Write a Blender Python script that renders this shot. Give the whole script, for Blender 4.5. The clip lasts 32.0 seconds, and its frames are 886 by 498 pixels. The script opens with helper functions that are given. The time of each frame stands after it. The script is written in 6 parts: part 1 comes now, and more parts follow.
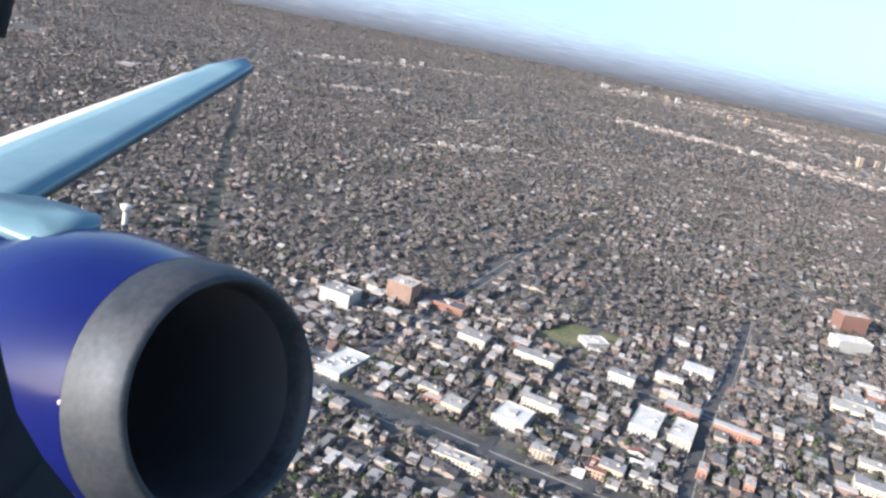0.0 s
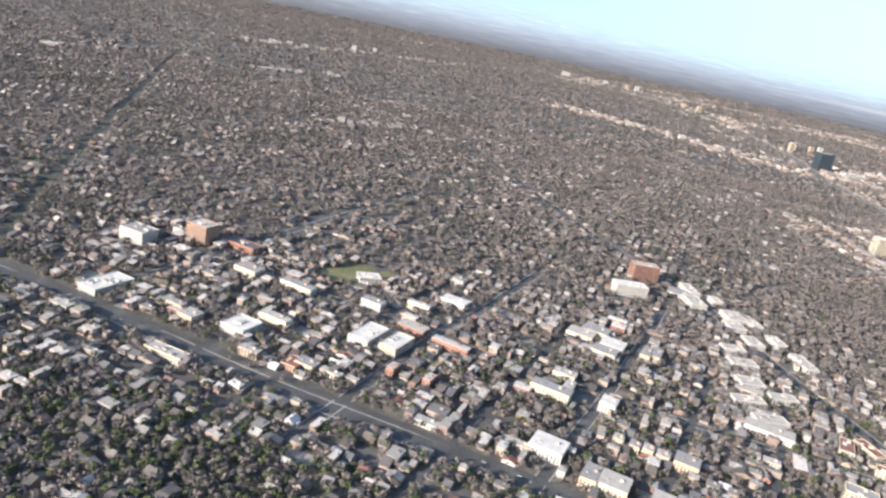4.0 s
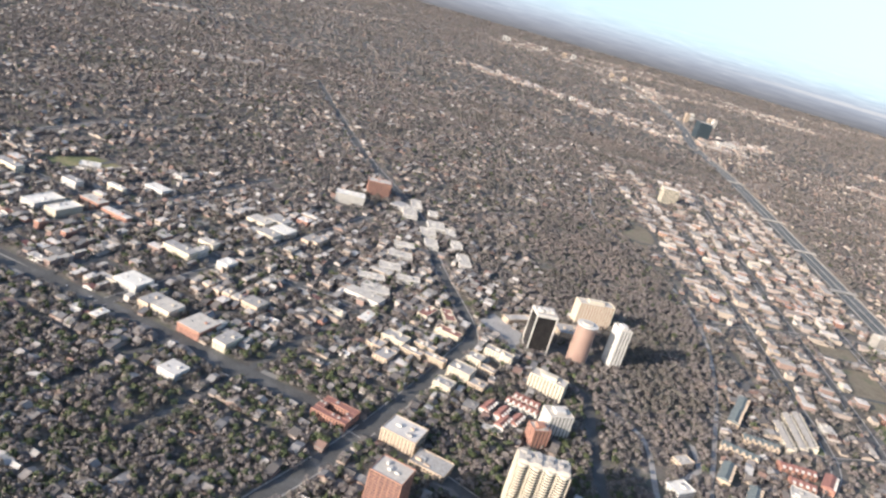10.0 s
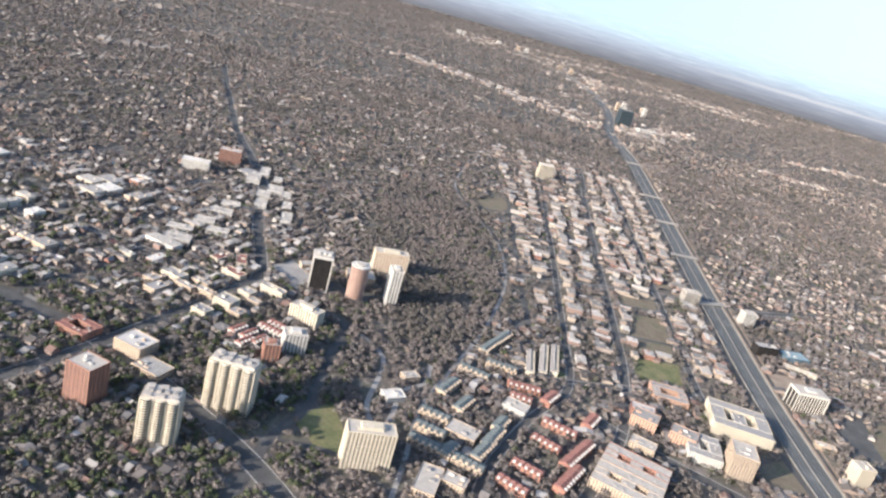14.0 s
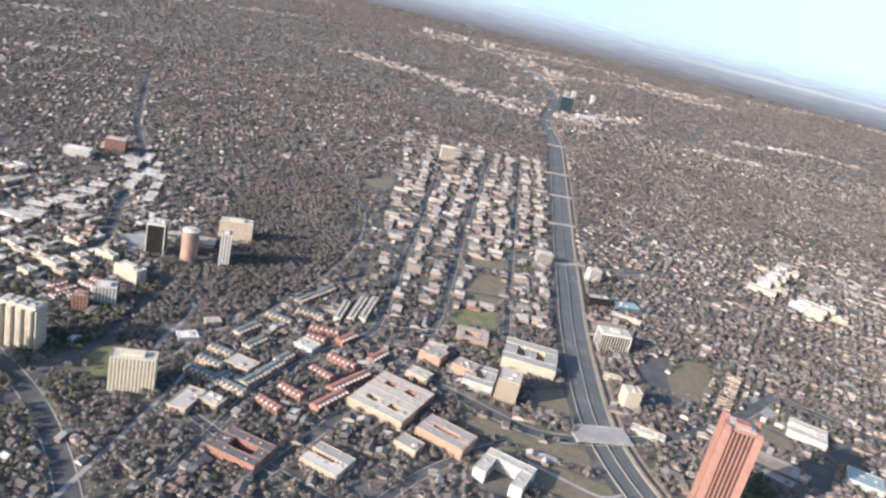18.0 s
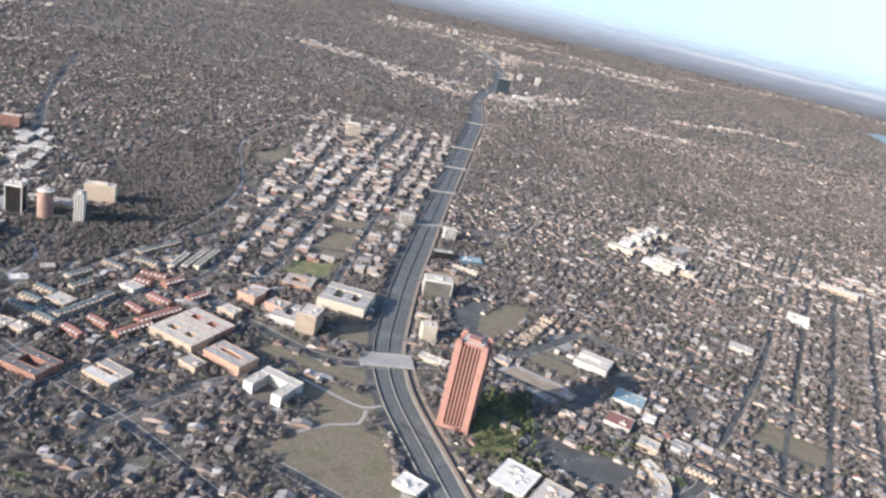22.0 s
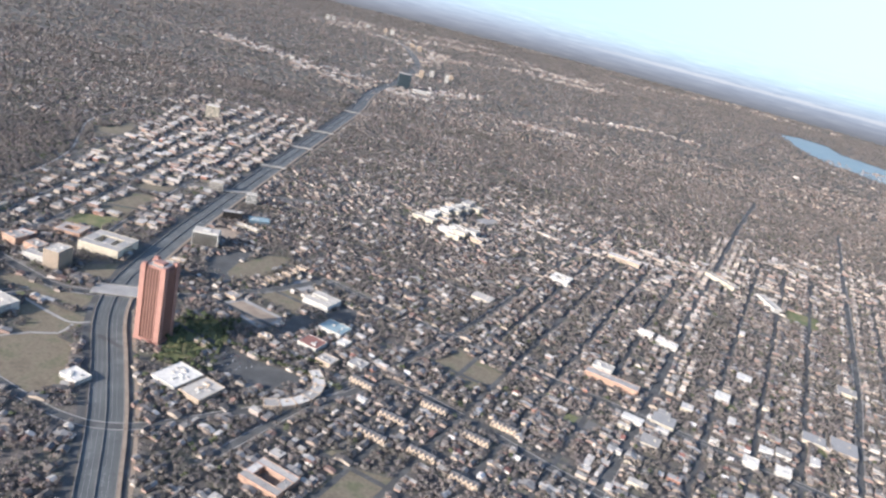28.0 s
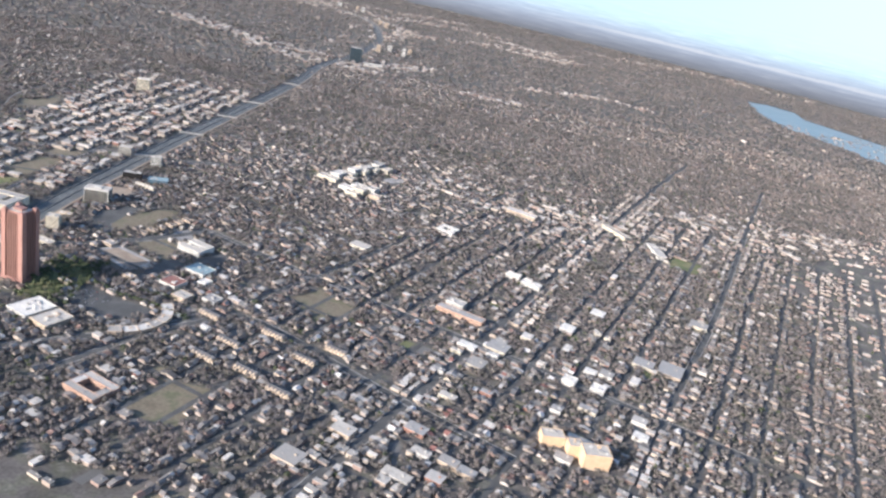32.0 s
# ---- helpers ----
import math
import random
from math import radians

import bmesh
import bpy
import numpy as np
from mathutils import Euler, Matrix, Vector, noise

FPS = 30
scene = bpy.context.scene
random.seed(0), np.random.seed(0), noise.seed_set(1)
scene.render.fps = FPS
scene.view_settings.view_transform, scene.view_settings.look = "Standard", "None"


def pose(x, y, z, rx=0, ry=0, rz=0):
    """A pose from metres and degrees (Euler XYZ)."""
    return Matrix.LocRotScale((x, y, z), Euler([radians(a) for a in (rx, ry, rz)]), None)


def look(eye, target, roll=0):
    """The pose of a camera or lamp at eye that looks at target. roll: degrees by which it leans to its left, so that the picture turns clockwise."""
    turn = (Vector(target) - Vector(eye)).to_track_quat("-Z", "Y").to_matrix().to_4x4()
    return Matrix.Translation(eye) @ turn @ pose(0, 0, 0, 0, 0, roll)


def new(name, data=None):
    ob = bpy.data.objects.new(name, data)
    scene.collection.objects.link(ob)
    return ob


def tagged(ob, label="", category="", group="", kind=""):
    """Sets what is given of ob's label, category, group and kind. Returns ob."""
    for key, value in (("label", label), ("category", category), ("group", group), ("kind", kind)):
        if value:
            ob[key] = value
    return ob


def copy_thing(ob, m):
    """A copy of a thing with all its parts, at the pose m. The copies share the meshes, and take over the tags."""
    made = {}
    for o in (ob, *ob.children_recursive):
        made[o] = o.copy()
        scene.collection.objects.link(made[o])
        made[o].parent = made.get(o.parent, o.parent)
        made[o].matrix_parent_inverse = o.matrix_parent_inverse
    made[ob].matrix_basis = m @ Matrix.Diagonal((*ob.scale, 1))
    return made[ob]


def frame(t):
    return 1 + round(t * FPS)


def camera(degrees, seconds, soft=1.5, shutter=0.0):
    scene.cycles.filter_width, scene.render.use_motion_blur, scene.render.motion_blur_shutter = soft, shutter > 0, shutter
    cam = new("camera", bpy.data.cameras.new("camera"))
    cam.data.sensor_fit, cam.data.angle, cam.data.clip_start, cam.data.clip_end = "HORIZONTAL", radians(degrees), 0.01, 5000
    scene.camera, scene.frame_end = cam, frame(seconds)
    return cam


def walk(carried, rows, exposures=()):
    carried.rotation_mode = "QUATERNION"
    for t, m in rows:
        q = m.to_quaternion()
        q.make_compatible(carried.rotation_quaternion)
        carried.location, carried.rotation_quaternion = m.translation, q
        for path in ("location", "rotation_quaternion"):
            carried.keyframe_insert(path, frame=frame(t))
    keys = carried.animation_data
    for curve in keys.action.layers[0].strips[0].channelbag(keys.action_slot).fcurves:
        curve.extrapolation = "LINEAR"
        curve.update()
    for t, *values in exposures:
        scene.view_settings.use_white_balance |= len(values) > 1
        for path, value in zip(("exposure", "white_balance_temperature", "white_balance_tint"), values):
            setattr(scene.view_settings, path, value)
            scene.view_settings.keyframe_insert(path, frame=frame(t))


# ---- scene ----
cam = camera(60.0, 32.0, soft=2.5)
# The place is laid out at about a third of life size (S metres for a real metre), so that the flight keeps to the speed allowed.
S = 0.34
ROWS = [
    (0.0, 0.41, -0.18, 155.84, 72.800, -11.172, 2.525),
    (0.5, 16.14, -6.95, 157.77, 71.959, -10.527, 2.256),
    (1.0, 31.89, -13.77, 159.65, 71.879, -10.333, 2.156),
    (1.5, 47.71, -20.68, 161.47, 72.900, -10.436, 2.099),
    (2.0, 63.65, -27.70, 163.22, 73.413, -10.953, 2.350),
    (2.5, 79.75, -34.79, 164.91, 73.454, -11.040, 2.474),
    (4.5, 144.92, -63.32, 171.56, 71.917, -11.645, 2.246),
    (5.0, 161.32, -70.41, 173.28, 71.684, -11.911, 2.461),
    (5.5, 177.81, -77.45, 175.10, 71.058, -12.367, 2.411),
    (6.0, 194.36, -84.42, 177.06, 70.465, -12.650, 2.184),
    (6.5, 210.96, -91.34, 179.19, 69.991, -12.947, 2.272),
    (7.0, 227.62, -98.26, 181.50, 69.587, -13.223, 2.073),
    (7.5, 244.34, -105.26, 183.97, 69.657, -13.461, 2.061),
    (8.0, 261.14, -112.37, 186.56, 69.827, -13.671, 2.048),
    (8.5, 277.99, -119.62, 189.21, 70.071, -14.023, 2.132),
    (9.0, 294.88, -126.99, 191.89, 70.045, -14.383, 2.355),
    (9.5, 311.79, -134.43, 194.57, 69.934, -14.466, 2.384),
    (10.0, 328.70, -141.88, 197.26, 69.896, -14.999, 2.014),
    (10.5, 345.61, -149.28, 199.94, 69.646, -15.370, 1.999),
    (11.0, 362.53, -156.59, 202.60, 69.177, -15.392, 1.789),
    (11.5, 379.47, -163.80, 205.26, 68.615, -15.189, 1.700),
    (12.0, 396.42, -170.92, 207.95, 68.168, -14.808, 1.317),
    (12.5, 413.41, -177.97, 210.71, 68.208, -14.606, 1.365),
    (13.0, 430.43, -184.99, 213.53, 69.173, -14.805, 1.124),
    (13.5, 447.47, -191.99, 216.39, 69.739, -15.084, 1.101),
    (14.0, 464.54, -199.00, 219.26, 70.006, -14.980, 1.185),
    (14.5, 481.66, -206.02, 222.13, 70.088, -15.082, 1.394),
    (15.0, 498.84, -213.06, 224.97, 70.129, -14.807, 0.977),
    (15.5, 516.04, -220.16, 227.75, 70.161, -14.573, 0.869),
    (17.5, 584.83, -248.97, 238.59, 70.257, -12.927, 0.992),
    (18.0, 602.02, -256.36, 241.23, 70.185, -12.683, 1.076),
    (18.5, 619.21, -263.94, 243.84, 70.262, -12.573, 0.924),
    (19.0, 636.42, -271.68, 246.46, 70.462, -12.600, 0.648),
    (19.5, 653.66, -279.58, 249.10, 70.718, -12.456, 0.492),
    (20.0, 670.93, -287.64, 251.74, 71.609, -12.665, 0.314),
    (20.5, 688.20, -295.84, 254.35, 72.106, -13.142, 0.599),
    (21.0, 705.45, -304.11, 256.94, 71.940, -13.016, 1.054),
    (21.5, 722.67, -312.39, 259.52, 70.963, -12.644, 0.937),
    (22.0, 739.86, -320.63, 262.11, 69.599, -11.909, 0.806),
    (22.5, 757.03, -328.79, 264.73, 69.261, -11.988, 0.914),
    (23.0, 774.18, -336.88, 267.37, 70.074, -12.852, 0.419),
    (23.5, 791.35, -344.94, 270.04, 70.457, -13.115, 0.173),
    (24.0, 808.54, -353.00, 272.71, 71.231, -13.350, 0.039),
    (24.5, 825.80, -361.08, 275.38, 71.592, -13.331, 0.035),
    (25.0, 843.12, -369.16, 278.06, 71.495, -13.361, -0.088),
    (25.5, 860.48, -377.25, 280.75, 71.005, -13.546, 0.108),
    (27.5, 929.97, -409.62, 291.48, 70.540, -13.448, -0.026),
    (28.0, 947.30, -417.71, 294.10, 70.186, -12.976, -0.164),
    (28.5, 964.59, -425.82, 296.65, 69.681, -12.583, -0.541),
    (29.0, 981.84, -433.94, 299.12, 69.808, -12.675, -0.705),
    (29.5, 999.06, -442.09, 301.51, 70.086, -12.828, -0.821),
    (30.0, 1016.25, -450.28, 303.81, 70.277, -12.443, 0.178),
    (30.5, 1033.42, -458.50, 306.00, 70.418, -12.338, 0.301),
    (31.0, 1050.56, -466.76, 308.10, 69.585, -11.907, 0.377),
    (31.5, 1067.69, -475.04, 310.12, 69.018, -11.720, 0.328),
    (32.0, 1084.80, -483.33, 312.11, 68.775, -11.620, -0.063),
]
walk(cam, [(t, pose(x, y, z, rx, ry, rz)) for t, x, y, z, rx, ry, rz in ROWS],
     [(0, 1.05, 5380, 9), (2.5, 1.05, 5470, 9), (5.5, 1.03, 5930, 10), (15, 1.07, 5750, 10), (32, 1.07, 5500, 10)])

# ---- world and sun ----
SUN_AZ, SUN_EL = math.atan2(-0.82, -0.57), radians(19)
world = bpy.data.worlds.new("sky")
scene.world = world
world.use_nodes = True
wn, wl = world.node_tree.nodes, world.node_tree.links
sky = wn.new("ShaderNodeTexSky")
sky.sky_type, sky.sun_disc = "NISHITA", False
sky.sun_elevation, sky.sun_rotation = SUN_EL, SUN_AZ % (2 * math.pi)
sky.air_density, sky.dust_density, sky.ozone_density, sky.altitude = 1.0, 2.4, 1.5, 300
wn["Background"].inputs["Strength"].default_value = 0.12
# the band under the horizon keeps the horizon's own brightness
co = wn.new("ShaderNodeTexCoord")
sep, com, mxz = wn.new("ShaderNodeSeparateXYZ"), wn.new("ShaderNodeCombineXYZ"), wn.new("ShaderNodeMath")
mxz.operation, mxz.inputs[1].default_value = "MAXIMUM", 0.085
wl.new(co.outputs["Generated"], sep.inputs[0])
wl.new(sep.outputs[0], com.inputs[0])
wl.new(sep.outputs[1], com.inputs[1])
wl.new(sep.outputs[2], mxz.inputs[0])
wl.new(mxz.outputs[0], com.inputs[2])
wl.new(com.outputs[0], sky.inputs["Vector"])
wl.new(sky.outputs[0], wn["Background"].inputs[0])
sun = new("sun", bpy.data.lights.new("sun", "SUN"))
sun.data.energy, sun.data.angle, sun.data.color = 4.5, radians(0.8), (1.0, 0.85, 0.69)
_d = Vector((math.sin(SUN_AZ) * math.cos(SUN_EL), math.cos(SUN_AZ) * math.cos(SUN_EL), math.sin(SUN_EL)))
sun.matrix_world = look(_d * 900, (0, 0, 0))


# ---- materials ----
def ramp(nt, stops, interp="LINEAR"):
    n = nt.nodes.new("ShaderNodeValToRGB")
    n.color_ramp.interpolation = interp
    e = n.color_ramp.elements
    while len(e) < len(stops):
        e.new(0.5)
    for el, (p, c) in zip(e, stops):
        el.position, el.color = p, (*c, 1)
    return n


def material(name, stops, scale=1.0, rough=0.85, metal=0.0, by="noise", bump=0.0, grain=0.25, fine=6.0, interp="LINEAR", broad=0.0):
    """Colour stops picked by noise, by island or by object, broken up by grain at a second, finer size."""
    m = bpy.data.materials.new(name)
    m.use_nodes = True
    nt = m.node_tree
    b = nt.nodes["Principled BSDF"]
    b.inputs["Roughness"].default_value, b.inputs["Metallic"].default_value = rough, metal
    co = nt.nodes.new("ShaderNodeTexCoord" if by == "object_space" else "ShaderNodeNewGeometry")
    pos = co.outputs["Object"] if by == "object_space" else co.outputs["Position"]
    n1 = nt.nodes.new("ShaderNodeTexNoise")
    n1.inputs["Scale"].default_value, n1.inputs["Detail"].default_value = scale, 5
    nt.links.new(pos, n1.inputs["Vector"])
    r = ramp(nt, stops, interp)
    if by == "island":
        nt.links.new(co.outputs["Random Per Island"], r.inputs[0])
    elif by == "object":
        oi = nt.nodes.new("ShaderNodeObjectInfo")
        nt.links.new(oi.outputs["Random"], r.inputs[0])
    else:
        mr = nt.nodes.new("ShaderNodeMapRange")
        mr.inputs[1].default_value, mr.inputs[2].default_value = 0.3, 0.7
        nt.links.new(n1.outputs["Fac"], mr.inputs[0])
        nt.links.new(mr.outputs[0], r.inputs[0])
    n2 = nt.nodes.new("ShaderNodeTexNoise")
    n2.inputs["Scale"].default_value, n2.inputs["Detail"].default_value = scale * fine, 3
    nt.links.new(pos, n2.inputs["Vector"])
    g = nt.nodes.new("ShaderNodeMapRange")
    g.inputs[1].default_value, g.inputs[2].default_value = 0.25, 0.75
    g.inputs[3].default_value, g.inputs[4].default_value = 1 - grain, 1 + grain
    nt.links.new(n2.outputs["Fac"], g.inputs[0])
    mx = nt.nodes.new("ShaderNodeVectorMath")
    mx.operation = "SCALE"
    nt.links.new(r.outputs[0], mx.inputs[0])
    nt.links.new(g.outputs[0], mx.inputs["Scale"])
    tint = mx.outputs[0]
    if broad:
        n3 = nt.nodes.new("ShaderNodeTexNoise")
        n3.inputs["Scale"].default_value, n3.inputs["Detail"].default_value, n3.inputs["Roughness"].default_value = broad, 4, .6
        nt.links.new(pos, n3.inputs["Vector"])
        stand = ramp(nt, [(.34, (.7, .7, .66)), (.46, (.94, .93, .92)), (.56, (1.03, 1, 1)), (.68, (1.2, 1.12, 1.08))])
        nt.links.new(n3.outputs["Fac"], stand.inputs[0])
        mul = nt.nodes.new("ShaderNodeVectorMath")
        mul.operation = "MULTIPLY"
        nt.links.new(tint, mul.inputs[0])
        nt.links.new(stand.outputs[0], mul.inputs[1])
        tint = mul.outputs[0]
    nt.links.new(tint, b.inputs["Base Color"])
    if bump:
        bp = nt.nodes.new("ShaderNodeBump")
        bp.inputs["Strength"].default_value = bump
        nt.links.new(n2.outputs["Fac"], bp.inputs["Height"])
        nt.links.new(bp.outputs[0], b.inputs["Normal"])
    return m


M_GROUND = material("ground_soil_and_grass", [(0, (.085, .076, .068)), (.45, (.12, .107, .095)), (.7, (.118, .114, .085)), (1, (.21, .188, .17))], .05, .95, fine=9, grain=.35, broad=.02)
M_LAWN = material("winter_lawn", [(0, (.10, .12, .045)), (.5, (.15, .15, .065)), (1, (.21, .18, .09))], .08, .95)
M_DRY = material("dry_grass", [(0, (.135, .11, .072)), (.5, (.18, .147, .1)), (1, (.125, .122, .068))], .07, .95)
M_CUT = material("mown_corridor_grass", [(0, (.062, .062, .045)), (1, (.095, .09, .066))], .06, .95)
M_DIRT = material("bare_dirt", [(0, (.24, .18, .13)), (1, (.34, .27, .2))], .12, .95)
M_ASPHALT = material("asphalt", [(0, (.066, .064, .06)), (.6, (.088, .085, .08)), (1, (.13, .126, .118))], .08, .9, fine=14)
M_CONCRETE = material("concrete_paving", [(0, (.27, .25, .23)), (.6, (.33, .31, .28)), (1, (.4, .37, .33))], .07, .85, fine=12)
M_FWY = material("worn_freeway_concrete", [(0, (.085, .088, .084)), (.6, (.108, .11, .105)), (1, (.145, .146, .138))], .06, .85, fine=14)
M_PAINT = material("road_paint", [(0, (.6, .58, .52)), (1, (.75, .73, .68))], .5, .7)
M_BRIDGE = material("bridge_concrete", [(0, (.2, .188, .17)), (1, (.28, .262, .235))], .2, .85)
M_ROOFS = material("house_shingles", [(0, (.10, .088, .08)), (.22, (.145, .125, .11)), (.44, (.2, .178, .16)), (.6, (.12, .115, .115)), (.7, (.25, .23, .21)), (.86, (.2, .125, .098)), (.91, (.4, .372, .335))], .6, .9, by="island", interp="CONSTANT")
M_HWALLS = material("house_walls", [(0, (.3, .235, .19)), (.3, (.4, .33, .26)), (.5, (.27, .19, .155)), (.75, (.46, .405, .35)), (.85, (.34, .28, .24))], .5, .9, by="island", interp="CONSTANT")
M_FLATS = material("flat_roof_membrane", [(0, (.25, .226, .197)), (.28, (.34, .31, .27)), (.5, (.44, .4, .345)), (.7, (.19, .176, .16)), (.84, (.56, .51, .445))], .35, .85, by="island", interp="CONSTANT")
M_FLATO = material("membrane_roof", [(0, (.32, .293, .26)), (.35, (.42, .385, .34)), (.65, (.54, .5, .445)), (1, (.25, .235, .215))], .35, .85, by="object", interp="CONSTANT")
M_TILE_RED = material("red_clay_tiles", [(0, (.2, .09, .072)), (1, (.29, .14, .11))], .8, .85)
M_ROOF_DK = material("dark_shingles", [(0, (.09, .085, .085)), (1, (.16, .15, .145))], .8, .9)
M_SLATE = material("blue_grey_slate", [(0, (.1, .118, .115)), (1, (.155, .175, .168))], .8, .75)
M_WHITE = material("white_roof_coating", [(0, (.6, .555, .48)), (1, (.74, .685, .6))], .25, .7)
M_GRAVEL = material("gravel_roof", [(0, (.4, .36, .305)), (1, (.51, .46, .395))], .4, .95)
M_CREAM = material("cream_stucco", [(0, (.54, .47, .35)), (1, (.63, .55, .42))], .4, .85)
M_WSTONE = material("white_precast_concrete", [(0, (.5, .468, .41)), (1, (.6, .562, .5))], .4, .8)
M_TAN = material("tan_brick", [(0, (.44, .34, .24)), (1, (.53, .42, .31))], .6, .9, grain=.3)
M_BRICK = material("red_brown_brick", [(0, (.29, .15, .105)), (1, (.38, .2, .14))], .6, .9, grain=.3)
M_DKBRICK = material("dark_red_brick", [(0, (.115, .05, .036)), (1, (.15, .066, .047))], .6, .8)
M_ORANGE = material("orange_brick", [(0, (.42, .26, .175)), (1, (.5, .33, .235))], .6, .9, grain=.3)
M_BRONZE = material("dark_bronze_glass_and_brick", [(0, (.05, .022, .016)), (1, (.072, .032, .024))], .6, .5)
M_BUFF = material("warm_buff_brick", [(0, (.52, .36, .22)), (1, (.6, .43, .27))], .5, .85)
M_TERRA = material("pale_terracotta_render", [(0, (.5, .34, .27)), (1, (.58, .41, .33))], .5, .85)
M_PINK = material("pink_brown_granite", [(0, (.265, .14, .11)), (1, (.33, .178, .14))], .3, .55)
M_GLASS = material("dark_window_glass", [(0, (.03, .035, .042)), (1, (.05, .055, .065))], .4, .12, grain=.1)
M_BGLASS = material("black_curtain_wall", [(0, (.022, .02, .02)), (1, (.035, .032, .03))], .4, .25, grain=.1)
M_NAVYGL = material("dark_blue_curtain_wall", [(0, (.03, .042, .05)), (1, (.045, .06, .07))], .3, .3, grain=.1)
M_BLUEGL = material("blue_grey_glass", [(0, (.08, .12, .15)), (1, (.12, .17, .2))], .3, .15, grain=.1)
for m_ in (M_GLASS, M_BGLASS):
    m_.node_tree.nodes["Principled BSDF"].inputs["Specular IOR Level"].default_value = .22
M_METAL = material("rooftop_metal", [(0, (.3, .278, .25)), (1, (.41, .38, .345))], .9, .7, .15)
M_TEAL = material("blue_green_metal_roof", [(0, (.22, .29, .3)), (1, (.3, .37, .37))], .5, .55)
M_TREE = material("bare_winter_twigs", [(0, (.135, .12, .108)), (.3, (.182, .161, .147)), (.5, (.238, .207, .187)), (.7, (.165, .154, .127)), (.85, (.218, .187, .166)), (1, (.275, .22, .184))], .16, .95, grain=.4, fine=5, broad=.011)
# light passes through a bare crown
nt_ = M_TREE.node_tree
base_ = nt_.nodes["Principled BSDF"]
thin, blend = nt_.nodes.new("ShaderNodeBsdfTranslucent"), nt_.nodes.new("ShaderNodeMixShader")
nt_.links.new(base_.inputs["Base Color"].links[0].from_socket, thin.inputs[0])
blend.inputs[0].default_value = .2
nt_.links.new(base_.outputs[0], blend.inputs[1])
nt_.links.new(thin.outputs[0], blend.inputs[2])
nt_.links.new(blend.outputs[0], nt_.nodes["Material Output"].inputs[0])
M_LEAF = material("evergreen_leaves", [(0, (.045, .062, .024)), (.5, (.07, .085, .034)), (1, (.095, .1, .045))], .9, .9, by="island", grain=.4, fine=3)
M_TRUNK = material("bark", [(0, (.09, .07, .055)), (1, (.15, .12, .095))], 2, .95)
M_WATER = material("lake_water", [(0, (.2, .27, .28)), (1, (.25, .31, .32))], .01, .5, grain=.08)
M_CAR = material("car_paint", [(0, (.6, .6, .6)), (.25, (.08, .08, .085)), (.45, (.3, .3, .31)), (.62, (.75, .75, .74)), (.78, (.25, .05, .04)), (.88, (.06, .09, .18))], .5, .3, by="object", interp="CONSTANT", grain=.05)
M_TYRE = material("tyre_rubber", [(0, (.02, .02, .02)), (1, (.03, .03, .03))], 2, .9)


# ---- mesh helpers ----
def mesh_arrays(name, verts, faces, mats, index=None, k=None):
    """A mesh from an (n, 3) array and an (f, k) array of equal-sided faces."""
    me = bpy.data.meshes.new(name)
    faces = np.asarray(faces, np.int32)
    n, f, k = len(verts), len(faces), faces.shape[1]
    me.vertices.add(n)
    me.vertices.foreach_set("co", np.asarray(verts, np.float32).ravel())
    me.loops.add(f * k)
    me.loops.foreach_set("vertex_index", faces.ravel())
    me.polygons.add(f)
    me.polygons.foreach_set("loop_start", np.arange(f, dtype=np.int32) * k)
    for m in mats:
        me.materials.append(m)
    if index is not None:
        me.polygons.foreach_set("material_index", np.asarray(index, np.int32))
    me.polygons.foreach_set("use_smooth", np.zeros(f, bool))
    me.update(calc_edges=True)
    return me


def spread(tv, tf, xs, ys, zs, sx, sy, sz, rot):
    """Many copies of a template as one pair of arrays: place, size and turn for each."""
    n, v = len(xs), len(tv)
    c, s = np.cos(rot), np.sin(rot)
    lx, ly, lz = tv[None, :, 0] * sx[:, None], tv[None, :, 1] * sy[:, None], tv[None, :, 2] * sz[:, None]
    out = np.stack([lx * c[:, None] - ly * s[:, None] + xs[:, None], lx * s[:, None] + ly * c[:, None] + ys[:, None], lz + zs[:, None]], -1)
    return out.reshape(-1, 3), (tf[None] + (np.arange(n) * v)[:, None, None]).reshape(-1, tf.shape[1])


def part(name, bm, mat, parent, label="", m=None):
    me = bpy.data.meshes.new(name)
    bm.to_mesh(me)
    bm.free()
    me.materials.append(mat)
    ob = new(name, me)
    ob.parent = parent
    if m is not None:
        ob.matrix_basis = m
    if label:
        tagged(ob, label)
    return ob


def box(bm, cx, cy, z0, sx, sy, sz, rot=0.0, bevel=0.0, taper=1.0):
    """A box that stands on z0, into bm."""
    c, s = math.cos(rot), math.sin(rot)
    vs = []
    for z, t in ((z0, 1.0), (z0 + sz, taper)):
        for a, b in ((-1, -1), (1, -1), (1, 1), (-1, 1)):
            x, y = a * sx / 2 * t, b * sy / 2 * t
            vs.append(bm.verts.new((cx + x * c - y * s, cy + x * s + y * c, z)))
    fs = [bm.faces.new([vs[i] for i in q]) for q in ((3, 2, 1, 0), (4, 5, 6, 7), (0, 1, 5, 4), (1, 2, 6, 5), (2, 3, 7, 6), (3, 0, 4, 7))]
    if bevel:
        bmesh.ops.bevel(bm, geom=list({e for f in fs for e in f.edges}), offset=bevel, segments=1, affect="EDGES")
    return fs


CUBES = {}


